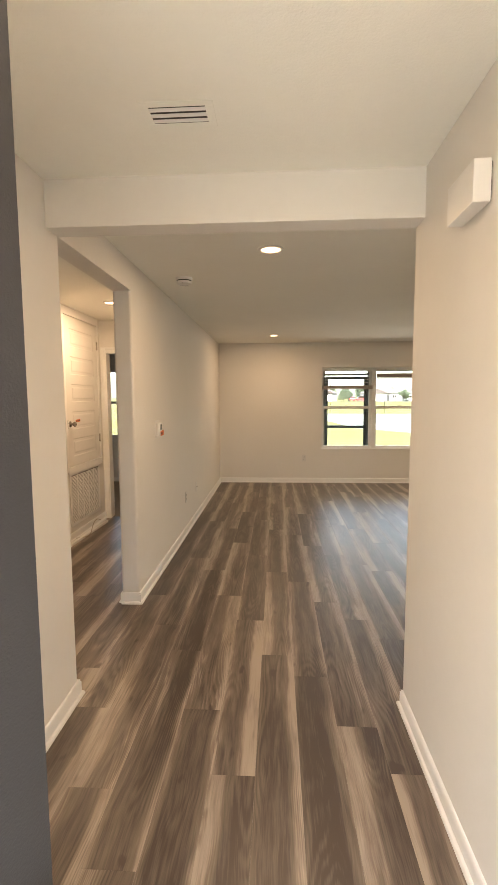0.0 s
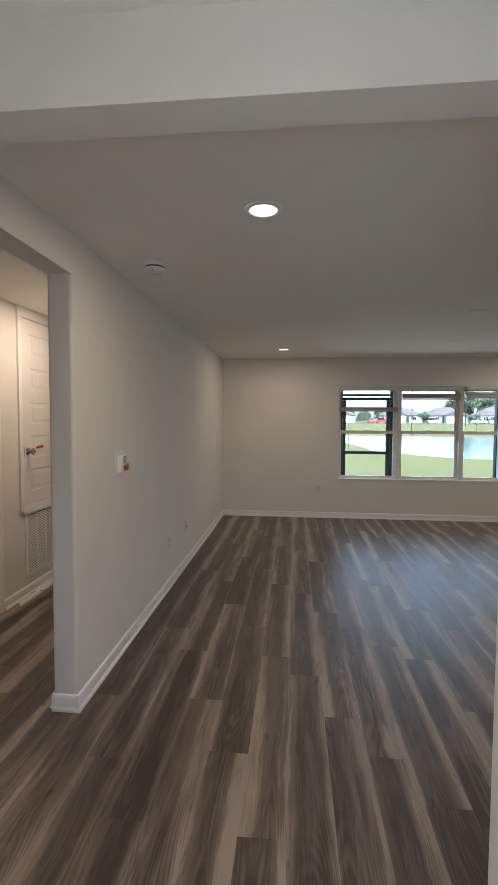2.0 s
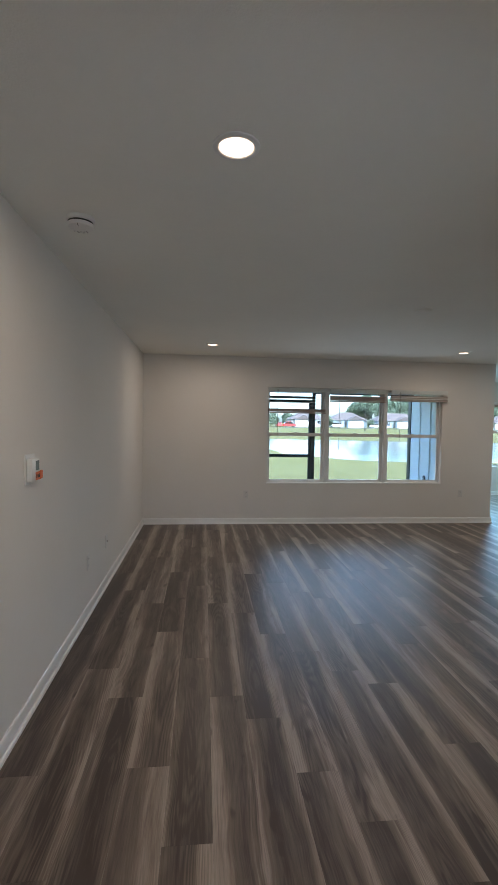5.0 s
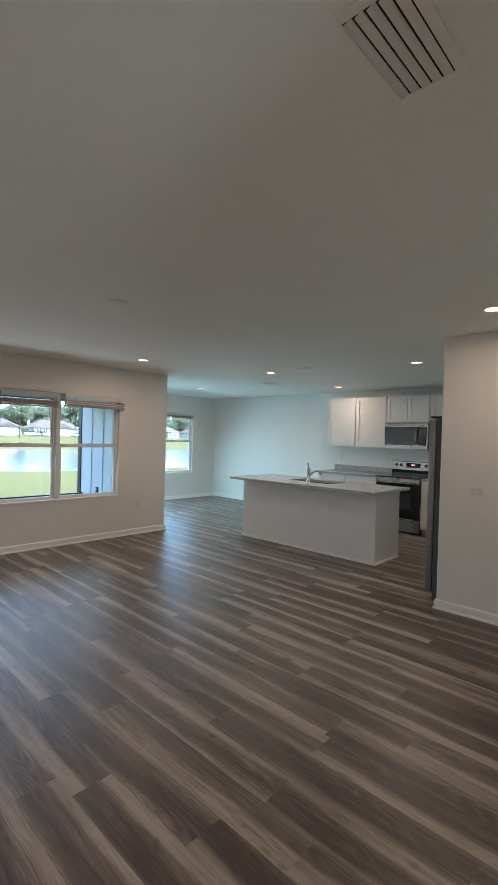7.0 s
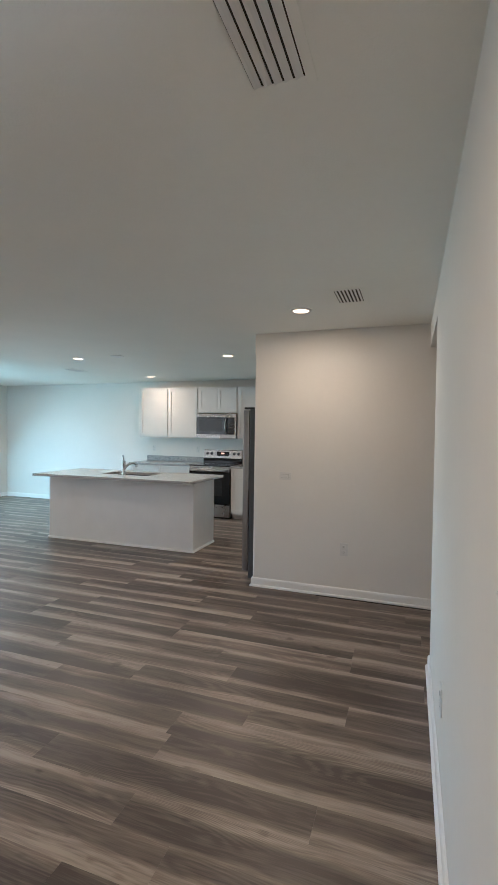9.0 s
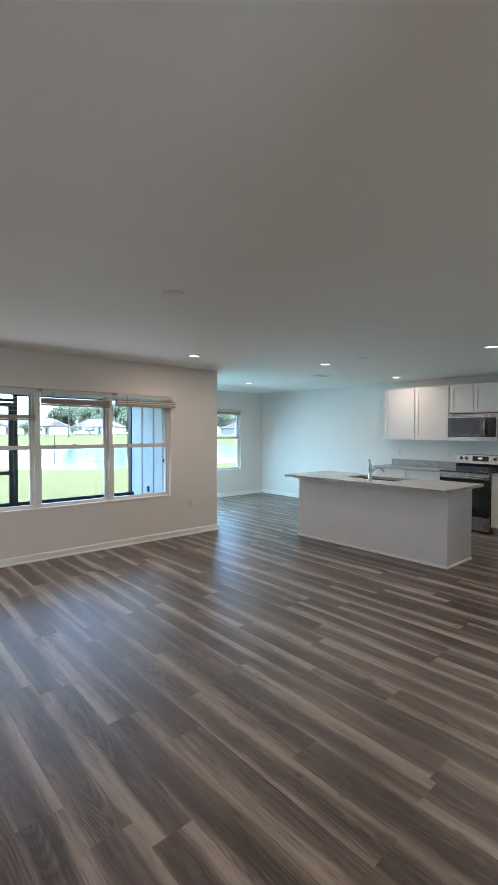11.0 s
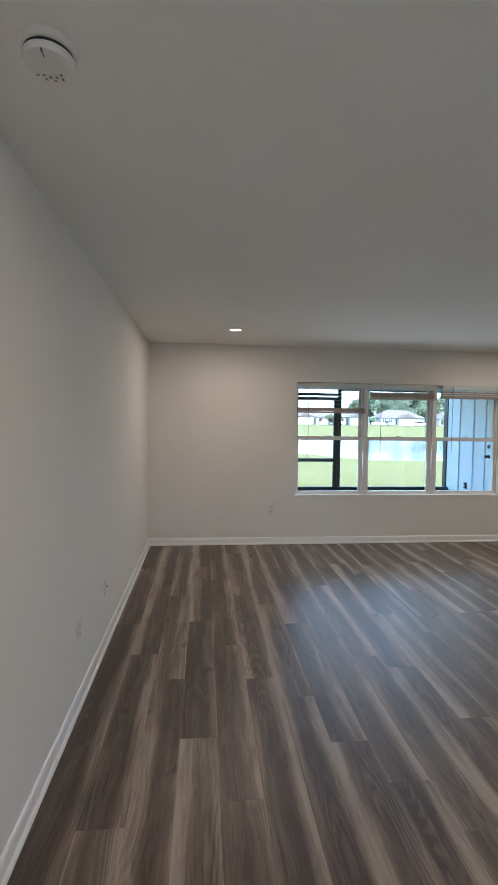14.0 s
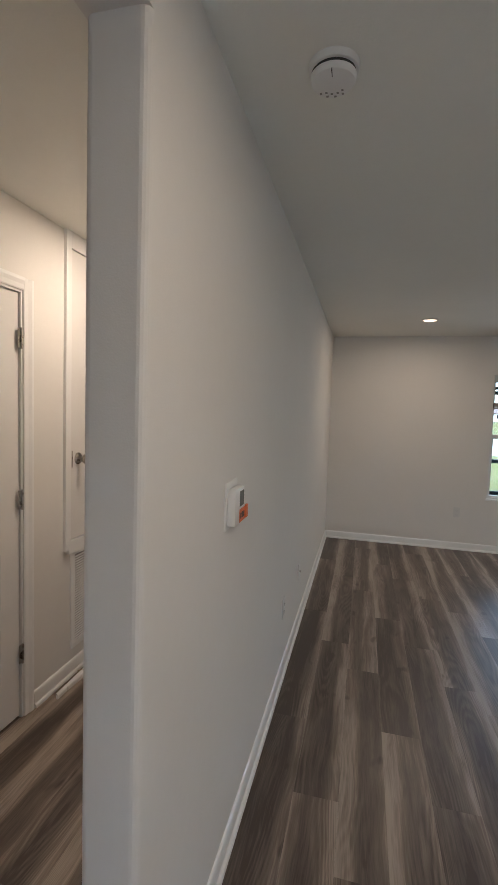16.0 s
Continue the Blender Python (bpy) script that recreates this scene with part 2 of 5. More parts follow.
WATER = mat("pond_water", (0.06, 0.07, 0.065), 0.12, var=0.1, scale=0.3, bump=0.15, bscale=2.2)
ROOFM = mat("roof_shingle", (0.088, 0.070, 0.066), 0.9, var=0.2, scale=2)
BARK = mat("bark", (0.10, 0.075, 0.055), 0.95, var=0.25, scale=4)
VALANCE = mat("blind_valance", (0.85, 0.86, 0.85), 0.5, var=0.03)


def let_light_through(m, share, colour):
    """Thin plastic or leaves: a share of the light passes through."""
    n, l = m.node_tree.nodes, m.node_tree.links
    t, mix = n.new("ShaderNodeBsdfTranslucent"), n.new("ShaderNodeMixShader")
    t.inputs[0].default_value, mix.inputs[0].default_value = (*colour, 1), share
    l.new(n["Principled BSDF"].outputs[0], mix.inputs[1])
    l.new(t.outputs[0], mix.inputs[2])
    l.new(mix.outputs[0], n["Material Output"].inputs[0])


let_light_through(VALANCE, 0.5, (0.85, 0.88, 0.86))
LEAF = mat("leaf", (0.19, 0.22, 0.16), 0.95, scale=0.12, dark=(0.14, 0.17, 0.125), spec=0.0)
let_light_through(LEAF, 0.5, (0.15, 0.19, 0.11))
ASPHALT = mat("asphalt", (0.06, 0.06, 0.06), 0.9, var=0.2, scale=2)
CARPET = mat("carpet", (0.30, 0.27, 0.24), 0.95, var=0.12, scale=20, bump=0.8, bscale=300)


# ---------------------------------------------------------------- building blocks
def box(bm, x0, x1, y0, y1, z0, z1, bevel=0.0):
    r = bmesh.ops.create_cube(bm, size=1.0, matrix=Matrix.Translation(((x0 + x1) / 2, (y0 + y1) / 2, (z0 + z1) / 2))
                              @ Matrix.Diagonal((x1 - x0, y1 - y0, z1 - z0, 1)))
    if bevel:
        edges = list({e for v in r["verts"] for e in v.link_edges})
        bmesh.ops.bevel(bm, geom=edges, offset=bevel, segments=2, affect="EDGES", profile=0.6)


def tube(bm, p, q, r0, r1=None, seg=20, caps=True):
    """A round bar from p to q."""
    p, q = Vector(p), Vector(q)
    m = Matrix.Translation((p + q) / 2) @ (q - p).to_track_quat("Z", "Y").to_matrix().to_4x4()
    bmesh.ops.create_cone(bm, cap_ends=caps, segments=seg, radius1=r0, radius2=r0 if r1 is None else r1, depth=(q - p).length, matrix=m)


def lathe(bm, profile, seg=32, at=(0, 0, 0), turn=None):
    """A turned body: profile of (radius, height)."""
    m = Matrix.Translation(at) @ (turn or Matrix.Identity(4))
    rings = []
    for r, h in profile:
        rings.append([bm.verts.new(m @ Vector((r * math.cos(a), r * math.sin(a), h))) for a in (2 * math.pi * i / seg for i in range(seg))])
    for a, c in zip(rings, rings[1:]):
        for i in range(seg):
            bm.faces.new((a[i], a[(i + 1) % seg], c[(i + 1) % seg], c[i]))
    for ring in (rings[0], rings[-1]):
        bm.faces.new(ring)


def prism(bm, outline, p, q, u, w):
    """An outline of (a, b) in the directions u and w, drawn out from p to q."""
    p, q, u, w = Vector(p), Vector(q), Vector(u), Vector(w)
    ends = [[bm.verts.new(o + a * u + b * w) for a, b in outline] for o in (p, q)]
    k = len(outline)
    for i in range(k):
        bm.faces.new((ends[0][i], ends[0][(i + 1) % k], ends[1][(i + 1) % k], ends[1][i]))
    bm.faces.new(ends[0])
    bm.faces.new(ends[1])


def mesh_of(name, bm, material, smooth=False):
    bmesh.ops.recalc_face_normals(bm, faces=bm.faces)
    me = bpy.data.meshes.new(name)
    bm.to_mesh(me)
    bm.free()
    me.materials.append(material)
    if smooth:
        me.polygons.foreach_set("use_smooth", [True] * len(me.polygons))
        me.set_sharp_from_angle(angle=radians(35))
    return me


def part(name, bm, material, parent, label="", smooth=False):
    ob = new(name, mesh_of(name, bm, material, smooth))
    ob.parent = parent
    if label:
        ob["label"] = label
    return ob


def solid(name, bm, material, label="", category="", group="", kind="", smooth=False):
    return tagged(new(name, mesh_of(name, bm, material, smooth)), label, category, group, kind)


def thing(name, m, label="", category="", group="", kind=""):
    ob = new(name)
    ob.empty_display_size = 0.1
    ob.matrix_basis = m
    return tagged(ob, label, category, group, kind)


def boxes(*specs, bevel=0.0):
    bm = bmesh.new()
    for s in specs:
        box(bm, *s, bevel=bevel)
    return bm


H = 2.44          # ceiling
HEAD = 2.24       # underside of the dropped headers


def wall(name, along, a0, a1, f0, f1, openings=(), z0=0.0, z1=H, material=None, label="", ends=()):
    """A wall along x or y from a0 to a1, its faces at f0 and f1; openings are (from, to, bottom, top)."""
    bm = bmesh.new()

    def piece(p, q, low, high, rounded=()):
        if q - p > 1e-4 and high - low > 1e-4:
            n0 = len(bm.edges)
            box(bm, *((p, q, f0, f1) if along == "x" else (f0, f1, p, q)), low, high)
            bm.edges.ensure_lookup_table()
            k = 0 if along == "x" else 1
            soft = [e for e in bm.edges[n0:] if abs(e.verts[0].co.z - e.verts[1].co.z) > 1e-3
                    and any(abs(e.verts[0].co[k] - r) < 1e-4 and abs(e.verts[1].co[k] - r) < 1e-4 for r in rounded)]
            if soft:
                bmesh.ops.bevel(bm, geom=soft, offset=0.017, segments=4, affect="EDGES", profile=0.5)

    def upright(p, q, rp, rq):
        """A stretch of full height; its corners at doorless openings are rounded below the header."""
        if rp or rq:
            piece(p, q, z0, HEAD, [c for c, on in ((p, rp), (q, rq)) if on])
            piece(p, q, HEAD, z1, [c for c, on in ((p, rp == 2), (q, rq == 2)) if on])
        else:
            piece(p, q, z0, z1)

    at, rp = a0, 2 if a0 in ends else 0
    for p, q, low, high in sorted(openings):
        r = 1 if high == HEAD else 0
        upright(at, p, rp, r)
        piece(p, q, z0, low)
        piece(p, q, high, z1)
        at, rp = q, r
    upright(at, a1, rp, 2 if a1 in ends else 0)
    return solid(name, bm, material or WALL, label or "off-white painted drywall wall with fine texture", "wall", kind="structure")


BASE = [(0, 0), (0.0, 0.085), (0.004, 0.085), (0.008, 0.081), (0.0108, 0.073), (0.012, 0.064), (0.012, 0.0225), (0.0105, 0.0215), (0.0105, 0.0200),
        (0.0155, 0.0195), (0.0200, 0.0170), (0.0230, 0.0120), (0.0240, 0.0060), (0.0240, 0.0)]


def baseboard(p, q, out):
    """A baseboard with shoe moulding on the floor from p to q; out points into the room."""
    bm = bmesh.new()
    prism(bm, BASE, (*p, 0.0005), (*q, 0.0005), (*out, 0), (0, 0, 1))
    return solid("baseboard", bm, TRIM, "white painted baseboard with shoe moulding along the wall", "baseboard", kind="structure")


# ---------------------------------------------------------------- structure
X_R, Y_B = 5.30, 10.0           # end of the window wall, its inner face
X_K, Y_D = 8.76, 12.70          # kitchen wall, dining wall
Y_N = 4.08                      # wall beside the entry, its living-room face
X_S, Y_S = 5.13, 5.652           # short wall beside the fridge, its end
X_E = 1.615                     # entry's wall
X_H, Y_HE = -1.155, 7.50        # hall's far side and end
WIN = (1.79, 4.46, 0.61, 2.01)  # triple window
# dining window: its left unit is unseen, added for the daylight on the kitchen wall
DWIN = (6.06, 8.06, 0.62, 2.02)
BWIN = (-2.02, -1.10, 0.80, 2.00)

solid("floor", boxes((-4.2, 9.0, 1.2, 13.0, -0.25, -0.008)), SUBFL, "dark underlay below the vinyl planks", "floor", kind="structure")
solid("ceiling", boxes((-4.2, 9.0, 1.2, 13.0, H, H + 0.15)), CEIL, "white textured drywall ceiling", "ceiling", kind="structure")
wall("wall_back", "x", -4.2, X_R, Y_B, Y_B + 0.15, [WIN, BWIN], ends=(X_R,))
wall("wall_left", "y", 1.6, Y_B, -0.13, 0.0, [(Y_N, 5.13, 0, HEAD)])
wall("wall_near", "x", X_E, 9.0, Y_N - 0.12, Y_N, [(4.05, X_S + 0.06, 0, HEAD)])
solid("header_beam", boxes((0.0, X_E, Y_N - 0.12, Y_N, HEAD, H)), WALL, "dropped drywall header across the entry opening", "header", kind="structure")
wall("wall_entry", "y", 1.6, Y_N - 0.12, X_E, X_E + 0.12)
wall("wall_front", "x", -4.2, 9.0, 1.45, 1.6, [(0.42, 1.40, 0, 2.06)])
wall("wall_stub", "y", 2.4, Y_S, X_S, X_S + 0.12, ends=(Y_S,))
# unseen corridor and kitchen walls, added to close the shell
wall("wall_corridor_side", "y", 2.4, Y_N - 0.12, 3.93, 4.05)
wall("wall_corridor_end", "x", 3.93, X_S + 0.12, 2.28, 2.4)
wall("wall_kitchen_back", "x", X_S + 0.12, X_K, 4.90, 5.02)
wall("wall_kitchen", "y", 4.90, 13.0, X_K, X_K + 0.15)
wall("wall_dining_back", "x", X_R - 0.03, X_K, Y_D, Y_D + 0.15, [DWIN])
wall("wall_dining_side", "y", Y_B + 0.15, Y_D, X_R - 0.10, X_R, [(10.42, 11.42, 0, 2.06)])
wall("wall_hall", "y", 2.9, Y_HE, X_H - 0.12, X_H, [(5.345, 6.185, 0, 2.05)])
wall("wall_hall_end", "x", X_H, -0.13, Y_HE, Y_HE + 0.12, [(-1.085, -0.25, 0, 2.06)])
# unseen hall and bedroom walls, added to keep outside light out
wall("wall_hall_start", "x", X_H - 0.12, -0.13, 2.78, 2.9)
wall("wall_bedroom_near", "x", -4.2, X_H, Y_HE, Y_HE + 0.12)
wall("wall_bedroom_side", "y", 1.6, Y_B, -4.2, -4.08)

for p, q, o in [((0, 1.6), (0, Y_N), (1, 0)), ((0, 5.13), (0, Y_B), (1, 0)), ((0, Y_B), (X_R, Y_B), (0, -1)),
                ((X_E, 1.6), (X_E, Y_N), (-1, 0)), ((X_E, Y_N), (4.05, Y_N), (0, 1)), ((-0.13, 5.13), (0.0, 5.13), (0, -1)),
                ((X_S, 2.4), (X_S, Y_S), (-1, 0)), ((X_R, Y_B), (X_R, Y_D), (1, 0)), ((X_R, Y_D), (X_K, Y_D), (0, -1)),
                ((X_K, Y_D), (X_K, 9.12), (-1, 0)), ((X_S, Y_S), (X_S + 0.12, Y_S), (0, 1)), ((4.05, 2.4), (4.05, Y_N), (1, 0)),
                ((-0.13, 2.9), (-0.13, Y_N), (-1, 0)), ((-0.13, 5.13), (-0.13, Y_HE), (-1, 0)), ((-0.13, Y_N), (0, Y_N), (0, 1)),
                ((X_H, 2.9), (X_H, 5.28), (1, 0)), ((X_H, 6.25), (X_H, Y_HE), (1, 0)), ((-0.185, Y_HE), (-0.13, Y_HE), (0, -1)),
                ((-4.08, Y_B), (-0.13, Y_B), (0, -1))]:
    baseboard(p, q, o)
for x, y in [(0.0, Y_N), (0.0, 5.13), (X_E, Y_N), (X_S, Y_S), (X_R, Y_B), (4.05, Y_N)]:
    sx = 1 if x == 0.0 or x == 4.05 else -1
    sy = 1 if y in (Y_N, Y_S) else -1
    if (x, y) == (0.0, 5.13):
        sx, sy = 1, -1
    if (x, y) == (X_R, Y_B):
        sx, sy = 1, -1
    steps = [(min(x, x + sx * d), max(x, x + sx * d), min(y, y + sy * d), max(y, y + sy * d), lo, hi)
             for d, lo, hi in ((0.024, 0.0005, 0.010), (0.0205, 0.010, 0.0165), (0.012, 0.0165, 0.072), (0.008, 0.072, 0.083))]
    solid("baseboard", boxes(*steps), TRIM, "white painted baseboard corner block", "baseboard", kind="structure")


# ---------------------------------------------------------------- windows and blinds
def window(name, x0, x1, z0, z1, y, units, rail_z, label):
    """Single-hung vinyl windows side by side in a wall whose room face is at y."""
    w = thing(name, pose(0, y, 0), label, "window", kind="structure")
    e = 0.004
    part("window_sill", boxes((x0 - 0.008, x1 + 0.008, -0.007, 0.055, z0 - 0.014, z0 + 0.004), bevel=0.003), TRIM, w, "white painted sill")
    gap = 0.045
    uw = (x1 - x0 - gap * (units - 1)) / units
    for i in range(units):
        a = x0 + i * (uw + gap)
        b = a + uw
        f = 0.018
        part("window_frame", boxes((a, a + f, 0.05, 0.14, z0 + e, z1), (b - f, b, 0.05, 0.14, z0 + e, z1),
                                   (a + f, b - f, 0.05, 0.14, z1 - f, z1), (a + f, b - f, 0.05, 0.14, z0 + e, z0 + f), bevel=0.002), VINYL, w)
        s = 0.024
        part("lower_sash", boxes((a + f, a + f + s, 0.06, 0.095, z0 + f, rail_z + 0.025), (b - f - s, b - f, 0.06, 0.095, z0 + f, rail_z + 0.025),
                                 (a + f + s, b - f - s, 0.06, 0.095, z0 + f, z0 + f + s), (a + f + s, b - f - s, 0.055, 0.095, rail_z - 0.022, rail_z + 0.025), bevel=0.002), VINYL, w)
        part("upper_sash", boxes((a + f, a + f + 0.02, 0.1, 0.13, rail_z - 0.02, z1 - f), (b - f - 0.02, b - f, 0.1, 0.13, rail_z - 0.02, z1 - f),
                                 (a + f + 0.02, b - f - 0.02, 0.1, 0.13, z1 - f - 0.02, z1 - f), (a + f + 0.02, b - f - 0.02, 0.1, 0.13, rail_z - 0.02, rail_z + 0.015)), VINYL, w)
        part("sash_lock", boxes(((a + b) / 2 - 0.025, (a + b) / 2 + 0.025, 0.05, 0.075, rail_z + 0.025, rail_z + 0.037), bevel=0.003), VINYL, w)
        for nm, yy, lo, hi in (("pane", 0.078, z0 + f + s, rail_z - 0.022), ("pane", 0.115, rail_z + 0.015, z1 - f - 0.02)):
            g = part(nm, boxes((a + f + 0.015, b - f - 0.015, yy, yy + 0.004, lo, hi)), GLASS, w)
            g.visible_shadow = False
        if i:
            part("mullion", boxes((a - gap, a, 0.02, 0.14, z0 + e, z1), bevel=0.003), VINYL, w)
    return w


window("window_1", *WIN, Y_B, 3, 1.320, "triple white vinyl single-hung window looking on the pond")
window("window_2", *DWIN, Y_D, 2, 1.36, "white vinyl single-hung window of the dining nook")
window("window_3", *BWIN, Y_B, 1, 1.42, "white vinyl window of the bedroom beyond the hall")


def blind(x0, x1, y, top, stack0, stack1, slats, cord_x, wand_len, label, loose=False):
    """A two-inch slatted blind: headrail, hanging slats, the gathered stack with its bottom rail, cords and wand."""
    b = thing("window_blind", pose((x0 + x1) / 2, y, top), label, "blind", "blinds of the triple window")
    h = (x1 - x0) / 2
    part("headrail", boxes((-h, h, -0.022, 0.022, -0.014, 0.0), bevel=0.002), VINYL, b)
    part("valance", boxes((-h, h, -0.026, -0.023, -0.058, -0.001)), VALANCE, b, "pale translucent valance strip")
    n = 0
    for i in range(slats):
        z = -0.066 - (top - 0.066 - stack1) * i / max(1, slats)
        sl = bmesh.new()
        prism(sl, [(-0.024, -0.0012), (0.0, 0.0012), (0.024, -0.0012), (0.024, 0.0008), (0.0, 0.0032), (-0.024, 0.0008)], (-h, 0, z), (h, 0, z), (0, 1, 0.05), (0, 0, 1))
        part("slat", sl, BLIND, b)
    k = int((stack1 - stack0 - 0.02) / 0.0062)
    for i in range(k):
        z = stack0 - top + 0.022 + i * 0.0062
        sl = bmesh.new()
        o = random.uniform(-0.002, 0.002)
        prism(sl, [(-0.024, 0), (0.0, 0.0014), (0.024, 0), (0.024, 0.0046), (0.0, 0.0058), (-0.024, 0.0046)], (-h + o, 0, z), (h + o, 0, z), (0, 1, 0), (0, 0, 1))
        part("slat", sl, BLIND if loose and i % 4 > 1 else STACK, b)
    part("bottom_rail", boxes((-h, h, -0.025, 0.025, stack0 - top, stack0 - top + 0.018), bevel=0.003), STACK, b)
    for cx in (-h * 0.72, h * 0.72):
        for cy in (-0.026, 0.026):
            c = bmesh.new()
            tube(c, (cx, cy, -0.03), (cx, cy, stack0 - top), 0.0011, seg=6)
            part("ladder_cord", c, CORD, b)
    c = bmesh.new()
    tube(c, (cord_x - (x0 + x1) / 2, -0.03, -0.03), (cord_x - (x0 + x1) / 2, -0.03, -wand_len), 0.0035, seg=8)
    part("wand", c, mat("wand_plastic", (0.22, 0.22, 0.22), 0.4), b, "thin tilt wand", smooth=True)
    return b


blind(1.80, 2.655, Y_B + 0.022, 2.006, 1.635, 1.70, 5, 1.935, 0.92, "white slatted blind lowered a third way with open slats")
blind(2.725, 3.565, Y_B + 0.022, 2.006, 1.815, 1.905, 1, 2.86, 0.90, "white slatted blind raised with its slats stacked")
blind(3.635, 4.510, Y_B - 0.030, 2.006, 1.840, 1.925, 1, 3.77, 0.86, "white slatted blind raised slightly askew with stacked slats", True)
blind(7.09, 8.05, Y_D + 0.022, 2.016, 1.905, 1.975, 1, 7.2, 0.7, "white slatted blind fully raised in the dining window")


# ---------------------------------------------------------------- doors
def door_leaf(bm, w, h, panels, t=0.035, proud=0.011):
    """A moulded door: x across, front towards -y, recessed panels with raised middles."""
    box(bm, 0, w, proud + 0.002, t, 0, h)
    xs0, xs1 = panels[0][0], panels[0][1]
    box(bm, 0, xs0, 0, proud, 0, h)
    box(bm, xs1, w, 0, proud, 0, h)
    at = 0.0
    for a, b, lo, hi in sorted(panels, key=lambda p: p[2]):
        box(bm, xs0, xs1, 0, proud, at, lo)
        at = hi
        for k, (i, y) in enumerate(((0.0, 0.0), (0.008, proud), (0.030, proud), (0.044, 0.003))):
            ring = [bm.verts.new((x, y, z)) for x, z in ((a + i, lo + i), (b - i, lo + i), (b - i, hi - i), (a + i, hi - i))]
            if k:
                for j in range(4):
                    bm.faces.new((last[j], last[(j + 1) % 4], ring[(j + 1) % 4], ring[j]))
            last = ring
        bm.faces.new(last)
    box(bm, xs0, xs1, 0, proud, at, h)


def knob(parent, x, z, y=0.0, side=-1):
    k = bmesh.new()
    turn = Matrix.Rotation(radians(90), 4, "X")
    lathe(k, [(0.033, 0.0), (0.033, 0.004), (0.028, 0.009), (0.012, 0.012), (0.011, 0.028), (0.022, 0.036), (0.028, 0.048), (0.026, 0.058), (0.016, 0.064), (0.002, 0.066)], 28, (x, y, z), turn)
    return part("knob", k, NICKEL, parent, "round satin nickel knob", smooth=True)


def hinge(parent, x, z, y=0.0):
    b = boxes((x - 0.018, x + 0.018, y - 0.003, y + 0.001, z - 0.045, z + 0.045))
    tube(b, (x, y - 0.006, z - 0.048), (x, y - 0.006, z + 0.048), 0.0055, seg=10)
    return part("hinge", b, NICKEL, parent, "satin nickel butt hinge")


def casing(parent, w, h, cw=0.057, d=0.016, bottom=False, name="casing"):
    """Flat casing round an opening of that size, proud of the wall; x from 0."""
    prof = [(0, 0), (cw, 0), (cw, d), (cw * 0.75, d), (cw * 0.45, d * 0.7), (0.006, d * 0.6), (0, d * 0.4)]
    lo = -cw if bottom else 0
    for p, q, u in (((0, 0, lo), (0, 0, h + cw), (-1, 0, 0)), ((w, 0, lo), (w, 0, h + cw), (1, 0, 0)), ((0, 0, h), (w, 0, h), (0, 0, 1))):
        b = bmesh.new()
        prism(b, prof, p, q, u, (0, -1, 0))
        part(name, b, TRIM, parent)
    if bottom:
        b = bmesh.new()
        prism(b, prof, (0, 0, 0), (w, 0, 0), (0, 0, -1), (0, -1, 0))
        part(name, b, TRIM, parent)


def five_panels(w, z0, z1, side=0.115, gap=0.095):
    h = (z1 - z0 - gap * 4) / 5
    return [(side, w - side, z0 + i * (h + gap), z0 + i * (h + gap) + h) for i in range(5)]


# hall door, closed
d = thing("door_1", pose(X_H, 5.345, 0, 0, 0, 90), "white five-panel interior door, closed, with nickel hinges", "door", kind="structure")
b = bmesh.new()
door_leaf(b, 0.816, 2.025, five_panels(0.816, 0.22, 1.90))
leaf = part("leaf", b, DOORM, d)
leaf.location = (0.012, 0.012, 0.012)
part("jamb", boxes((0.0, 0.010, 0, 0.12, 0, 2.04), (0.830, 0.84, 0, 0.12, 0, 2.04), (0.0, 0.84, 0, 0.12, 2.04, 2.05)), TRIM, d)
casing(d, 0.84, 2.05)
for z in (0.325, 1.08, 1.832):
    hinge(d, 0.829, z, 0.0)
knob(d, 0.075, 0.96, 0.012)

# air-handler closet: a short door above a return grille
CL0, CL1 = 6.53, 7.385
d = thing("closet_door", pose(X_H, CL0, 0, 0, 0, 90), "white short panelled closet door set above a return grille", "door", kind="structure")
cw = CL1 - CL0
part("closet_frame", boxes((-0.045, 0, -0.018, 0.0, 0.735, H), (cw, cw + 0.045, -0.018, 0, 0.735, H), (0, cw, -0.018, 0, 2.355, H), (-0.02, cw + 0.02, -0.022, 0, 0.712, 0.785), bevel=0.002), TRIM, d)
b = bmesh.new()
door_leaf(b, cw - 0.008, 1.56, five_panels(cw, 0.10, 1.44, 0.12, 0.10))
leaf = part("leaf", b, DOORM, d)
leaf.location = (0.004, -0.012, 0.789)
leaf.scale.y = 0.4
knob(d, 0.07, 1.235, -0.012)
for z in (1.03, 2.12):
    hinge(d, cw - 0.004, z, -0.012)
part("latch", boxes((0.012, 0.02, -0.014, -0.011, 1.19, 1.28)), NICKEL, d)
tagb = boxes((0.0, 0.115, -0.0135, -0.0125, 0.0, 0.028))
tg = part("tag", tagb, ORANGE, d, "orange paper tag")
tg.location = (0.20, 0, 1.245)
tg.rotation_euler = (0, radians(-4), 0)
for i in range(3):
    k = part("print", boxes((0.01 + i * 0.035, 0.035 + i * 0.035, -0.0145, -0.0137, 0.008, 0.018)), INK, d)
    k.location, k.rotation_euler = tg.location, tg.rotation_euler

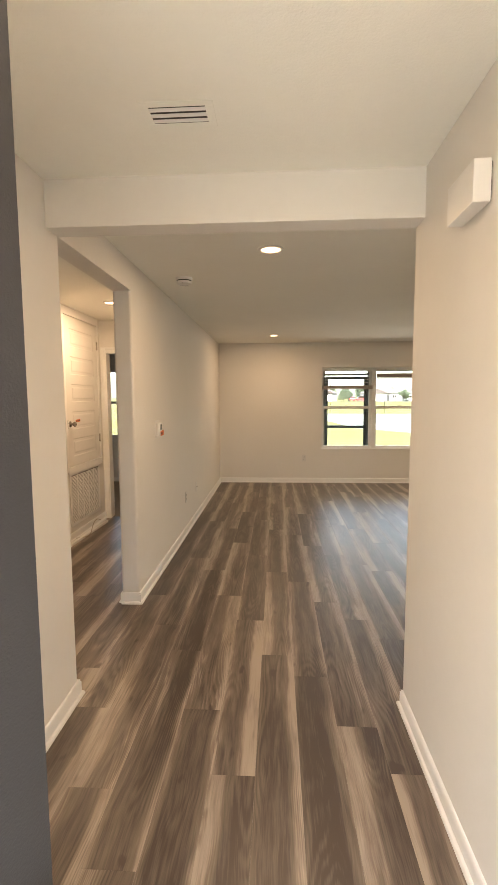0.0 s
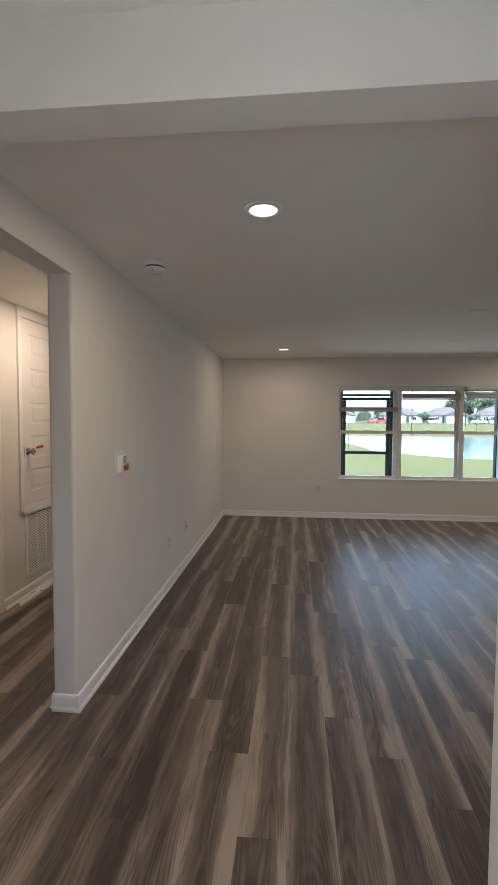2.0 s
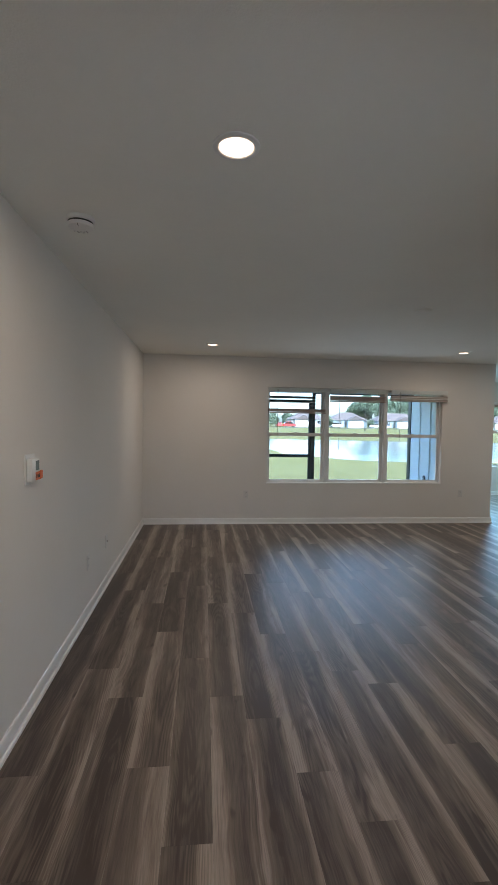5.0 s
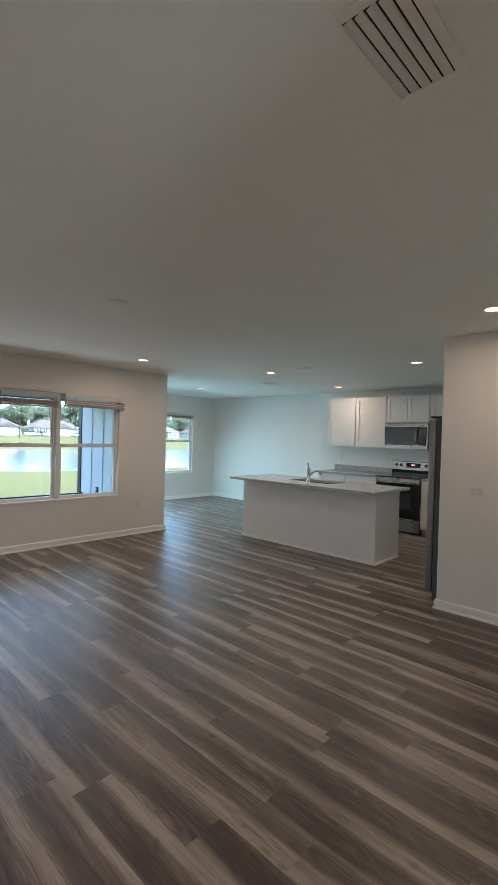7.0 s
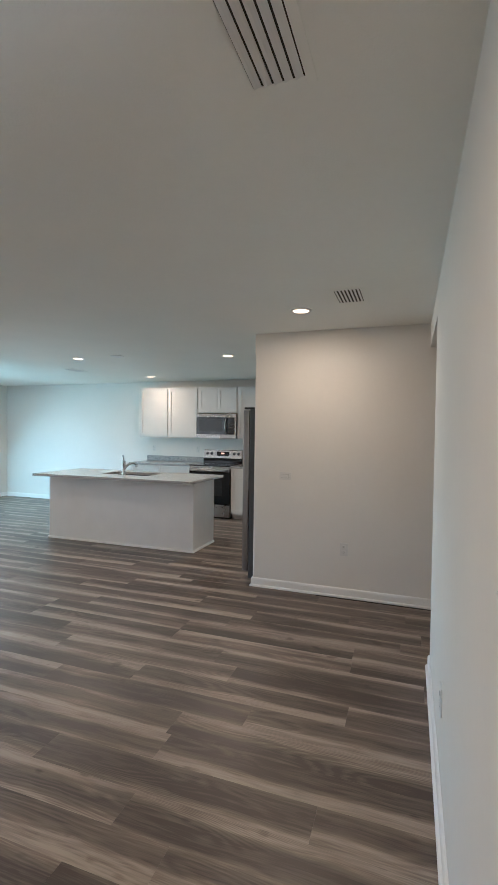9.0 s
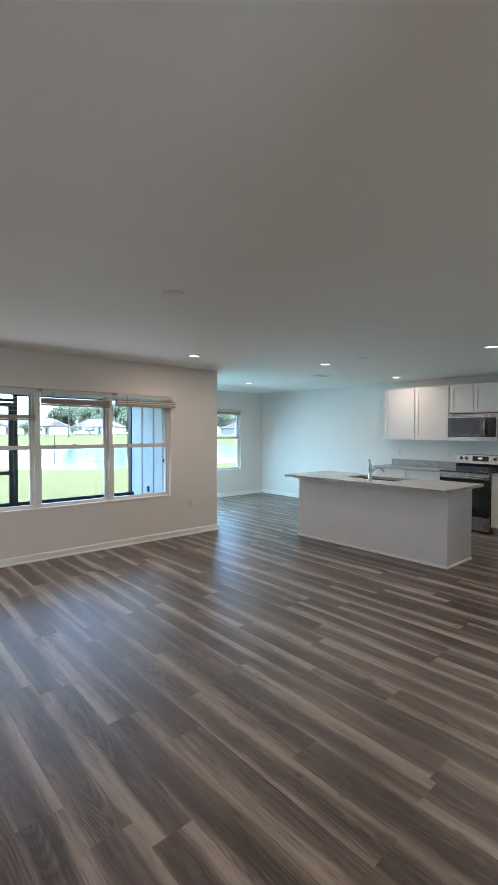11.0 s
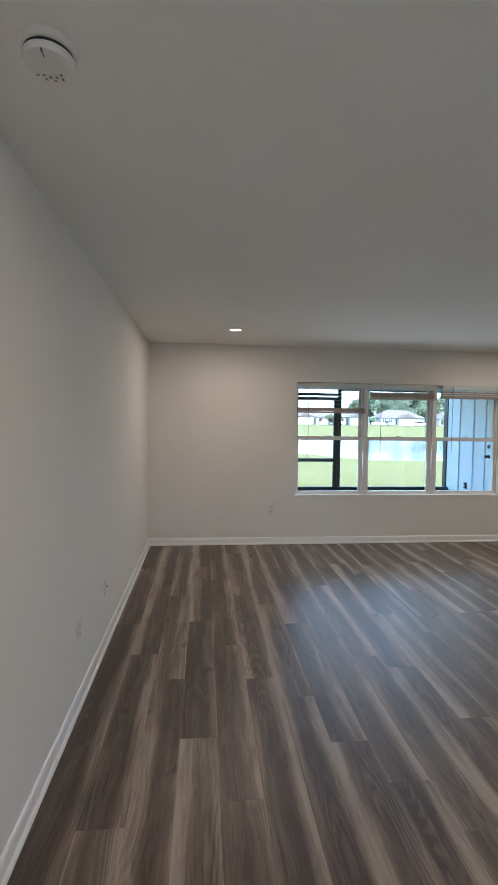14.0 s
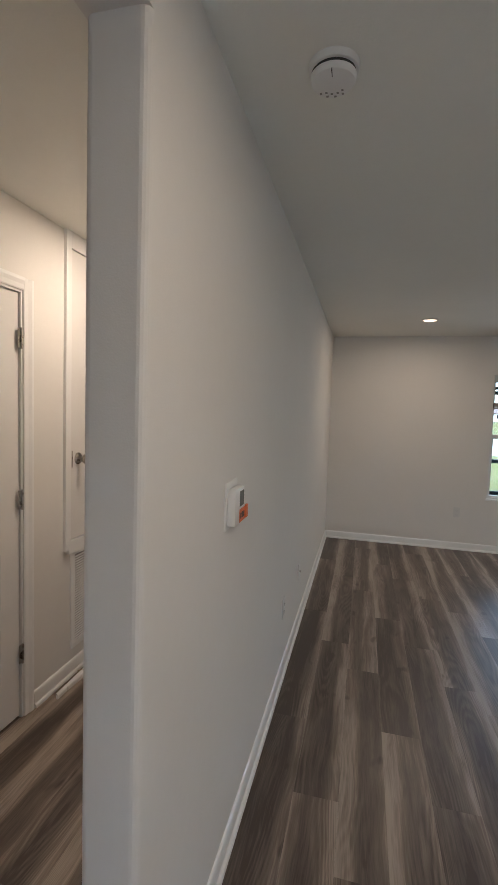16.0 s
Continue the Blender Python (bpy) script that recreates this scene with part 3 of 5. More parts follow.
g = thing("return_grille", pose(X_H, CL0 + 0.02, 0.15, 0, 0, 90), "white stamped metal return-air grille with rows of louvres", "grille")
gw, gh = 0.80, 0.57
part("frame", boxes((0, gw, -0.008, 0, 0, 0.03), (0, gw, -0.008, 0, gh - 0.03, gh), (0, 0.035, -0.008, 0, 0.03, gh - 0.03), (gw - 0.035, gw, -0.008, 0, 0.03, gh - 0.03), bevel=0.002), TRIM, g)
# grey sheet on the wall carries the shade between the louvres in its colour
part("backing", boxes((0.03, gw - 0.03, -0.0015, -0.0005, 0.02, gh - 0.02)), HOLE, g)
cols = 5
colw = (gw - 0.07) / cols
for c in range(1, cols):
    part("bar", boxes((0.035 + c * colw - 0.006, 0.035 + c * colw + 0.006, -0.008, -0.001, 0.03, gh - 0.03)), TRIM, g)
nl = 34
louv = bmesh.new()
prism(louv, [(0, 0), (0.005, -0.0065), (0.0065, -0.0055), (0.0015, 0.001)], (0.035, -0.001, 0), (gw - 0.035, -0.001, 0), (0, -1, 0), (0, 0, 1))
lm = mesh_of("louvre", louv, TRIM)
for i in range(nl):
    o = new("louvre", lm)
    o.parent, o.location = g, (0, 0, 0.042 + i * (gh - 0.07) / nl)

for i, (y0, y1, x, z, r) in enumerate([(6.34, 7.40, X_H + 0.055, 0.012, 1.5), (6.42, 7.30, X_H + 0.085, 0.010, -2.0)]):
    b = bmesh.new()
    prism(b, [(0, 0), (0.012, 0), (0.012, 0.02), (0.006, 0.028), (0, 0.03)], (0, -(y1 - y0) / 2, 0), (0, (y1 - y0) / 2, 0), (1, 0, 0), (0, 0, 1))
    o = solid("loose_moulding", b, TRIM, "loose strip of white shoe moulding lying on the floor", "moulding", "loose moulding strips")
    o.matrix_basis = pose(x, (y0 + y1) / 2, 0.001, 0, 0, r)
cable = bpy.data.curves.new("cable", "CURVE")
cable.dimensions, cable.bevel_depth = "3D", 0.003
sp = cable.splines.new("NURBS")
pts = [(X_H + 0.05, 6.55, 0.034), (X_H + 0.13, 6.68, 0.004), (X_H + 0.10, 6.82, 0.02), (X_H + 0.045, 7.0, 0.06), (X_H + 0.03, 7.15, 0.10), (X_H + 0.04, 7.25, 0.04)]
sp.points.add(len(pts) - 1)
for p_, c_ in zip(sp.points, pts):
    p_.co = (*c_, 1)
sp.use_endpoint_u = True
cable.materials.append(mat("cable_tan", (0.35, 0.26, 0.16), 0.6))
tagged(new("cable", cable), "thin tan cable lying on the hall floor by the baseboard", "cable")

# doorway at the hall's end
d = thing("door_2", pose(-1.085, Y_HE, 0), "white cased doorway to a bedroom, standing open", "doorway", kind="structure")
casing(d, 0.835, 2.06)
part("jamb", boxes((0, 0.012, -0.002, 0.122, 0, 2.06), (0.823, 0.835, -0.002, 0.122, 0, 2.06), (0.012, 0.823, -0.002, 0.122, 2.048, 2.06)), TRIM, d)

# front door, dark, swung in
d = thing("front_door", pose(0.45, 1.60, 0.015, 0, 0, 73), "dark charcoal painted front door standing open", "door")
b = bmesh.new()
door_leaf(b, 0.90, 2.03, [(0.13, 0.77, 0.20, 0.90), (0.13, 0.77, 1.05, 1.86)], 0.044)
part("leaf", b, FRONTD, d)
knob(d, 0.835, 0.86, 0.0)
d = thing("door_frame", pose(0.42, 1.60, 0), "white front door frame", "door frame", kind="structure")
part("jamb", boxes((0, 0.018, -0.15, 0.012, 0, 2.06), (0.962, 0.98, -0.15, 0.012, 0, 2.06), (0.018, 0.962, -0.15, 0.012, 2.045, 2.06)), TRIM, d)
part("threshold", boxes((0.018, 0.962, -0.15, -0.01, -0.006, 0.012), bevel=0.003), NICKEL, d)



# ---------------------------------------------------------------- ceiling fixtures
def downlight(x, y, dim=1.0):
    """A thin round LED downlight."""
    d = thing("recessed_light", pose(x, y, H), "round white recessed LED downlight, lit warm", "light", "ceiling downlights")
    b = bmesh.new()
    lathe(b, [(0.060, -0.004), (0.063, -0.008), (0.072, -0.008), (0.081, -0.004), (0.082, 0.0)], 40)
    bmesh.ops.delete(b, geom=[f for f in b.faces if len(f.verts) > 4], context="FACES_ONLY")
    part("trim_ring", b, PLASTIC, d, smooth=True)
    b = bmesh.new()
    lathe(b, [(0.0605, -0.0045), (0.0605, -0.003)], 40)
    part("lens", b, LENS, d, "glowing frosted lens")
    lamp = bpy.data.lights.new("downlight_lamp", "AREA")
    lamp.shape, lamp.size, lamp.energy, lamp.color = "DISK", 0.118, LAMP_WATTS * dim, LAMP_COLOUR
    o = new("downlight_lamp", lamp)
    o.matrix_basis = pose(x, y, H - 0.012)


for x, y in LAMPS:
    # those close by a wall are set lower, the hall's a little higher
    downlight(x, y, 1.12 if x < 0 else 0.65 if (x, y) in ((4.41, 5.04), (7.95, 8.55), (4.21, 9.05)) else 0.8 if (x, y) == (0.96, 9.05) else 1.0)


def register(name, x0, x1, y0, y1, n, along, label, drop=1.0):
    """A stamped steel ceiling register with curved blades; the blades run along x or y."""
    v = thing(name, pose((x0 + x1) / 2, (y0 + y1) / 2, H), label, "vent", "ceiling registers")
    a, c = (x1 - x0) / 2, (y1 - y0) / 2
    m = 0.028
    for q in ((-a - m, a + m, -c - m, -c), (-a - m, a + m, c, c + m), (-a - m, -a, -c, c), (a, a + m, -c, c)):
        part("frame", boxes((*q, -0.003, 0.0), bevel=0.001), CEIL, v)
    # flat dark sheet: colours in the shade of a duct that isn't modelled
    part("backing", boxes((-a, a, -c, c, -0.0015, -0.0005)), VENTSHADE, v)
    span = c if along == "x" else a
    step = 2 * span / n
    for i in range(n):
        s = -span + (i + 0.5) * step
        b = bmesh.new()
        k = step * (0.36 if drop == 1.0 else 0.27)
        prof = [(-k, -0.0022), (-k * 0.5, -0.0030), (k * 0.3, -0.0050), (k, -0.0085), (k, -0.0075), (k * 0.25, -0.0042), (-k * 0.5, -0.0020), (-k, -0.0016)]
        prof = [(p_, -0.0015 + (z_ + 0.0015) * drop) for p_, z_ in prof]
        if along == "x":
            prism(b, prof, (-a, s, 0), (a, s, 0), (0, 1, 0), (0, 0, 1))
        else:
            prism(b, prof, (s, -c, 0), (s, c, 0), (1, 0, 0), (0, 0, 1))
        part("slat", b, PLASTIC, v)
    return v


register("ceiling_vent", 1.825, 2.125, 4.502, 4.647, 5, "x", "white ceiling air register with five curved blades")
register("ceiling_vent", 3.99, 4.28, 4.555, 4.725, 7, "x", "white ceiling air register with seven blades by the short wall", 0.3)
register("ceiling_vent", 0.585, 0.77, 3.505, 3.595, 3, "x", "white ceiling air register in the entry", 0.35)
register("ceiling_vent", 6.75, 7.05, 9.21, 9.35, 5, "x", "white ceiling air register near the dining nook")


def smoke_detector(x, y, r, label):
    s = thing("smoke_detector", pose(x, y, H, 180), label, "detector")
    b = bmesh.new()
    lathe(b, [(r, 0), (r, 0.012), (r * 0.97, 0.018), (r * 0.90, 0.020)], 44)
    part("base", b, PLASTIC, s, smooth=True)
    b = bmesh.new()
    lathe(b, [(r * 0.87, 0.0195), (r * 0.87, 0.0285)], 44)
    part("gap", b, SLOT, s)
    b = bmesh.new()
    lathe(b, [(r * 0.90, 0.028), (r * 0.90, 0.036), (r * 0.84, 0.044), (r * 0.62, 0.050), (r * 0.30, 0.051), (r * 0.02, 0.051)], 44)
    part("cap", b, PLASTIC, s, smooth=True)
    for i in range(8):
        a = radians(215 + i * 15)
        rr = r * (0.45 if i % 2 else 0.62)
        part("hole", boxes((rr * math.cos(a) - 0.003, rr * math.cos(a) + 0.003, rr * math.sin(a) - 0.003, rr * math.sin(a) + 0.003, 0.0505, 0.0516)), HOLE, s)
    part("seam", boxes((-0.001, 0.001, r * 0.5, r * 0.86, 0.044, 0.0505)), SLOT, s)
    return s


smoke_detector(0.275, 5.624, 0.066, "round white ceiling smoke detector with dark slots")
b = bmesh.new()
lathe(b, [(0.085, 0), (0.085, -0.006), (0.078, -0.010), (0.002, -0.011)], 36, (5.885, 7.765, H))
solid("ceiling_cover_plate", b, PLASTIC, "flat round white plate on the kitchen ceiling", "cover plate", smooth=True)
b = bmesh.new()
lathe(b, [(0.075, 0), (0.075, -0.004), (0.070, -0.007), (0.002, -0.008)], 36, (2.66, 7.035, H))
solid("ceiling_cover_plate", b, CEIL, "round white blank cover plate on the ceiling", "cover plate", smooth=True)


# ---------------------------------------------------------------- wall plates and small fittings
def plate(name, m, kind_, label, w=0.070, h=0.115):
    """A wall plate facing local -y: duplex outlet, switches or a cable jack."""
    p_ = thing(name, m, label, "outlet" if kind_ != "switch" else "switch")
    part("cover", boxes((-w / 2, w / 2, -0.0055, 0, -h / 2, h / 2), bevel=0.002), PLATE, p_)
    if kind_ == "outlet":
        for z in (-0.024, 0.024):
            r = part("receptacle", boxes((-0.017, 0.017, -0.0085, -0.005, z - 0.015, z + 0.015), bevel=0.002), PLATE, p_)
            for x in (-0.007, 0.007):
                part("slot", boxes((x - 0.0012, x + 0.0012, -0.0091, -0.0083, z - 0.002, z + 0.007)), SLOT, r)
            part("slot", boxes((-0.002, 0.002, -0.0091, -0.0083, z - 0.010, z - 0.006)), SLOT, r)
    elif kind_ == "switch":
        k = max(1, round(w / 0.06))
        for i in range(k):
            x = (i - (k - 1) / 2) * 0.046
            part("gap", boxes((x - 0.0175, x + 0.0175, -0.0062, -0.005, -0.0345, 0.0345)), HOLE, p_)
            part("rocker", boxes((x - 0.016, x + 0.016, -0.009, -0.005, -0.033, 0.033), bevel=0.002), PLATE, p_)
    else:
        b_ = bmesh.new()
        tube(b_, (0, -0.016, 0), (0, -0.004, 0), 0.006, seg=12)
        part("jack", b_, NICKEL, p_)
    return p_


plate("outlet", pose(0, 6.895, 0.41, 0, 0, 90), "outlet", "white duplex outlet low on the drywall")
plate("outlet", pose(0, 7.552, 0.40, 0, 0, 90), "jack", "white cable jack plate low on the drywall")
plate("outlet", pose(1.487, Y_B, 0.435), "outlet", "white duplex outlet below the window wall")
plate("outlet", pose(4.79, Y_B, 0.455), "outlet", "white duplex outlet beside the wall's end")
plate("outlet", pose(X_S, 4.775, 0.44, 0, 0, -90), "outlet", "white duplex outlet on the wall beside the fridge")
plate("light_switch", pose(X_S, 5.335, 1.085, 0, 90, -90), "switch", "white horizontal switch plate on the wall beside the fridge")
plate("light_switch", pose(1.70, Y_N, 1.22, 0, 0, 180), "switch", "white two-gang rocker switch plate", 0.116)
plate("outlet", pose(2.95, Y_N, 0.41, 0, 0, 180), "outlet", "white duplex outlet low on the entry-side wall")
for y in (8.95, 8.0, 6.85):
    plate("outlet", pose(X_K, y, 1.15, 0, 0, -90), "outlet", "white outlet above the kitchen counter")

t_ = thing("thermostat", pose(0, 5.725, 1.235, 0, 0, 90), "white wall thermostat with grey display and orange tag", "thermostat")
part("wall_plate", boxes((-0.062, 0.062, -0.006, 0, -0.068, 0.082), bevel=0.002), PLASTIC, t_)
part("body", boxes((-0.048, 0.055, -0.032, -0.006, -0.055, 0.06), bevel=0.006), PLASTIC, t_, smooth=True)
part("display", boxes((0.0, 0.046, -0.0335, -0.0315, 0.0, 0.048)), SCREENG, t_)
tg = bmesh.new()
box(tg, -0.005, 0.075, -0.0345, -0.0335, -0.05, -0.008)
box(tg, 0.055, 0.076, -0.041, -0.0345, -0.045, -0.004)
tg = part("tag", tg, ORANGE, t_, "folded orange paper tag")
for i in range(3):
    part("print", boxes((0.003 + i * 0.018, 0.015 + i * 0.018, -0.0352, -0.0347, -0.038, -0.020)), INK, t_)

c_ = thing("door_chime", pose(X_E, 3.45, 2.055), "white box door chime high on the entry wall", "chime")
part("cover", boxes((-0.055, -0.004, -0.10, 0.10, 0, 0.12), bevel=0.003), PLASTIC, c_)
part("back_plate", boxes((-0.006, 0, -0.092, 0.092, 0.006, 0.114)), SLOT, c_)


# ---------------------------------------------------------------- kitchen
def shaker(bm, x0, x1, z0, z1, y, rail=0.057):
    """A shaker door or drawer front towards -y at y."""
    box(bm, x0 + rail, x1 - rail, y - 0.010, y, z0 + rail, z1 - rail)
    for q in ((x0, x0 + rail, z0, z1), (x1 - rail, x1, z0, z1), (x0 + rail, x1 - rail, z0, z0 + rail), (x0 + rail, x1 - rail, z1 - rail, z1)):
        box(bm, q[0], q[1], y - 0.019, y, q[2], q[3])


def cabinet(name, y_left, w, z0, z1, depth, doors, label, drawer=False, toe=False):
    """A cabinet on the kitchen wall, seen from the room: x to the right along the wall."""
    c = thing(name, pose(X_K - depth, y_left, 0, 0, 0, -90), label, "cabinet", "kitchen cabinets")
    lo = z0 + (0.10 if toe else 0)
    part("body", boxes((0.0015, w - 0.0015, 0, depth - 0.004, lo, z1)), CABM, c)
    if toe:
        part("toe_kick", boxes((0.0015, w - 0.0015, 0.07, depth - 0.004, z0, lo)), CABM, c)
    else:
        part("underside", boxes((0.012, w - 0.012, 0.012, depth - 0.02, lo - 0.003, lo - 0.0005)), WOODEDGE, c)
    top = z1
    if drawer:
        b_ = bmesh.new()
        shaker(b_, 0.012, w - 0.012, z1 - 0.165, z1 - 0.012, -0.001, 0.035)
        part("drawer", b_, CABM, c)
        top = z1 - 0.17
    dw = (w - 0.012 * 2 - 0.006 * (doors - 1)) / doors
    for i in range(doors):
        b_ = bmesh.new()
        a = 0.012 + i * (dw + 0.006)
        shaker(b_, a, a + dw, lo + 0.012, top - 0.010, -0.001)
        part("door", b_, CABM, c)
    return c


U0, U1 = 1.372, 2.285
cabinet("upper_cabinet", 9.075, 0.61, U0, U1, 0.32, 1, "white shaker wall cabinet with one door")
cabinet("upper_cabinet", 8.465, 0.605, U0, U1, 0.32, 1, "white shaker wall cabinet beside the microwave")
cabinet("upper_cabinet", 7.86, 0.765, 1.825, U1, 0.32, 2, "short white shaker wall cabinet above the microwave")
cabinet("upper_cabinet", 7.095, 0.60, U0, U1, 0.32, 1, "white shaker wall cabinet above the counter by the range")
cabinet("upper_cabinet", 6.495, 0.60, U0, U1, 0.32, 1, "white shaker wall cabinet near the kitchen corner")
cabinet("base_cabinet", 9.075, 0.61, 0, 0.875, 0.60, 1, "white shaker base cabinet with drawer", True, True)
cabinet("base_cabinet", 8.465, 0.605, 0, 0.875, 0.60, 1, "white shaker base cabinet beside the range", True, True)
cabinet("base_cabinet", 7.092, 0.60, 0, 0.875, 0.60, 1, "white shaker base cabinet on the range's other side", True, True)
cabinet("base_cabinet", 6.492, 0.60, 0, 0.875, 0.60, 1, "white shaker base cabinet near the kitchen corner", True, True)
for y0, y1 in ((7.865, 9.10), (5.88, 7.09)):
    w_ = thing("worktop", pose(X_K, y0, 0.875), "grey speckled granite worktop with low backsplash", "worktop")
    part("slab", boxes((-0.635, -0.002, 0, y1 - y0, 0.001, 0.035), bevel=0.004), GRANITE, w_)
    part("backsplash", boxes((-0.022, -0.002, 0.002, y1 - y0 - 0.002, 0.036, 0.137), bevel=0.002), GRANITE, w_)

# range
RY, RW = 7.853, 0.756
r_ = thing("range", pose(X_K - 0.655, RY, 0, 0, 0, -90), "stainless electric range with black glass cooktop and oven door", "range")
part("body", boxes((0.002, RW - 0.002, 0.03, 0.64, 0.03, 0.895)), STEEL, r_)
part("toe_panel", boxes((0.02, RW - 0.02, 0.06, 0.6, 0.0, 0.03)), BLACKPL, r_)
part("drawer", boxes((0.004, RW - 0.004, 0.0, 0.03, 0.035, 0.235), bevel=0.005), STEEL, r_, "stainless drawer front")
od = part("oven_door", boxes((0.004, RW - 0.004, -0.008, 0.03, 0.245, 0.80), bevel=0.006), BLACKGL, r_, "black glass oven door")
part("door_window", boxes((0.13, RW - 0.13, -0.0105, -0.0075, 0.40, 0.66), bevel=0.001), mat("oven_window", (0.03, 0.03, 0.03), 0.12), od)
part("trim_band", boxes((0.004, RW - 0.004, -0.010, 0.03, 0.803, 0.862), bevel=0.004), STEEL, r_)
b = bmesh.new()
tube(b, (0.05, -0.050, 0.825), (RW - 0.05, -0.050, 0.825), 0.012, seg=16)
for x in (0.075, RW - 0.075):
    tube(b, (x, -0.050, 0.825), (x, -0.005, 0.825), 0.008, seg=10)
part("handle", b, STEEL, r_, "stainless bar handle", smooth=True)
ct = part("cooktop", boxes((0.0, RW, -0.006, 0.585, 0.896, 0.912), bevel=0.004), BLACKGL, r_, "black glass cooktop")
for x, y, rad in ((0.2, 0.15, 0.105), (0.2, 0.42, 0.08), (0.56, 0.15, 0.08), (0.56, 0.42, 0.105)):
    b = bmesh.new()
    lathe(b, [(rad, 0.9121), (rad, 0.9127), (rad - 0.004, 0.9127), (rad - 0.004, 0.9121)], 40, (x, y, 0))
    bmesh.ops.delete(b, geom=[f for f in b.faces if len(f.verts) > 4], context="FACES_ONLY")
    part("burner_ring", b, mat("burner_grey", (0.2, 0.2, 0.2), 0.4), ct)
b = bmesh.new()
prism(b, [(0.575, 0.912), (0.600, 0.930), (0.615, 1.145), (0.625, 1.155), (0.652, 1.155), (0.652, 0.912)], (0.0, 0, 0), (RW, 0, 0), (0, 1, 0), (0, 0, 1))
bp_ = part("control_panel", b, STEEL, r_, "stainless back panel with knobs")
part("black_band", boxes((0.0, RW, 0.58, 0.60, 0.913, 1.005)), BLACKGL, r_)
part("display", boxes((0.255, 0.50, 0.600, 0.612, 1.045, 1.125), bevel=0.002), BLACKGL, bp_)
part("clock", boxes((0.345, 0.41, 0.5985, 0.6005, 1.08, 1.105)), DISPLAY, bp_)
for x in (0.07, 0.155, 0.60, 0.685):
    b = bmesh.new()
    lathe(b, [(0.026, 0), (0.026, 0.006), (0.020, 0.008), (0.018, 0.026), (0.015, 0.029), (0.001, 0.029)], 24, (x, 0.612, 1.085), Matrix.Rotation(radians(88), 4, "X"))
    part("knob", b, BLACKPL, bp_, "black control knob", smooth=True)

# microwave
m_ = thing("microwave", pose(X_K - 0.385, RY + 0.002, U0 - 0.002, 0, 0, -90), "stainless over-range microwave with black glass door", "microwave")
part("body", boxes((0.0, 0.757, 0.03, 0.38, 0.0, 0.438)), STEEL, m_)
part("front_top", boxes((0.0, 0.757, 0.0, 0.03, 0.372, 0.438), bevel=0.004), STEEL, m_)
part("front_bottom", boxes((0.0, 0.757, 0.0, 0.03, 0.002, 0.072), bevel=0.004), STEEL, m_)
part("door", boxes((0.0, 0.60, -0.004, 0.03, 0.073, 0.371), bevel=0.004), BLACKGL, m_, "black glass microwave door")
part("control_panel", boxes((0.602, 0.735, -0.003, 0.03, 0.073, 0.371), bevel=0.003), BLACKGL, m_)
part("side_trim", boxes((0.736, 0.757, -0.003, 0.03, 0.073, 0.371), bevel=0.003), STEEL, m_)
part("door_window", boxes((0.06, 0.50, -0.0055, -0.0035, 0.12, 0.335)), mat("microwave_window", (0.035, 0.035, 0.035), 0.2), m_)
b = bmesh.new()
last_ = None
for i in range(9):
    a = i / 8
    pnt = (0.575, -0.012 - 0.042 * math.sin(math.pi * a), 0.095 + 0.255 * a)
    if last_:
        tube(b, last_, pnt, 0.012, seg=12)
    last_ = pnt
part("handle", b, STEEL, m_, "curved stainless handle", smooth=True)
for i in range(4):
    part("vent_slot", boxes((0.05, 0.70, -0.0008, 0.001, 0.392 + i * 0.010, 0.396 + i * 0.010)), SLOT, m_)
for i in range(4):
    for j in range(3):
        part("button", boxes((0.622 + j * 0.034, 0.648 + j * 0.034, -0.0042, -0.0028, 0.10 + i * 0.045, 0.13 + i * 0.045)), BLACKPL, m_)

# fridge: front towards the kitchen aisle
f_ = thing("fridge", pose(X_S + 0.135, 5.045, 0), "tall refrigerator with dark grey side and stainless door", "refrigerator")
part("body", boxes((0.0, 0.90, 0.0, 0.70, 0.02, 1.725), bevel=0.006), FRSIDE, f_, "dark grey cabinet")
part("kick_plate", boxes((0.03, 0.87, 0.66, 0.705, 0.02, 0.085)), BLACKPL, f_)
for lo, hi, nm in ((0.002, 0.395, "door"), (0.403, 0.898, "door")):
    part(nm, boxes((lo, hi, 0.708, 0.772, 0.09, 1.715), bevel=0.01), mat("fridge_front", (0.36, 0.36, 0.37), 0.30, 0.9), f_, "stainless front", smooth=True)
b = bmesh.new()
tube(b, (0.44, 0.812, 0.70), (0.44, 0.812, 1.55), 0.011, seg=14)
for z in (0.73, 1.52):
    tube(b, (0.44, 0.772, z), (0.44, 0.812, z), 0.008, seg=10)
part("handle", b, STEEL, f_, smooth=True)
part("hinge_cover", boxes((0.01, 0.09, 0.66, 0.765, 1.726, 1.745), bevel=0.004), BLACKPL, f_)
for x in (0.05, 0.85):
    for y in (0.06, 0.66):
        part("foot", boxes((x - 0.02, x + 0.02, y - 0.02, y + 0.02, 0.0, 0.02)), BLACKPL, f_)

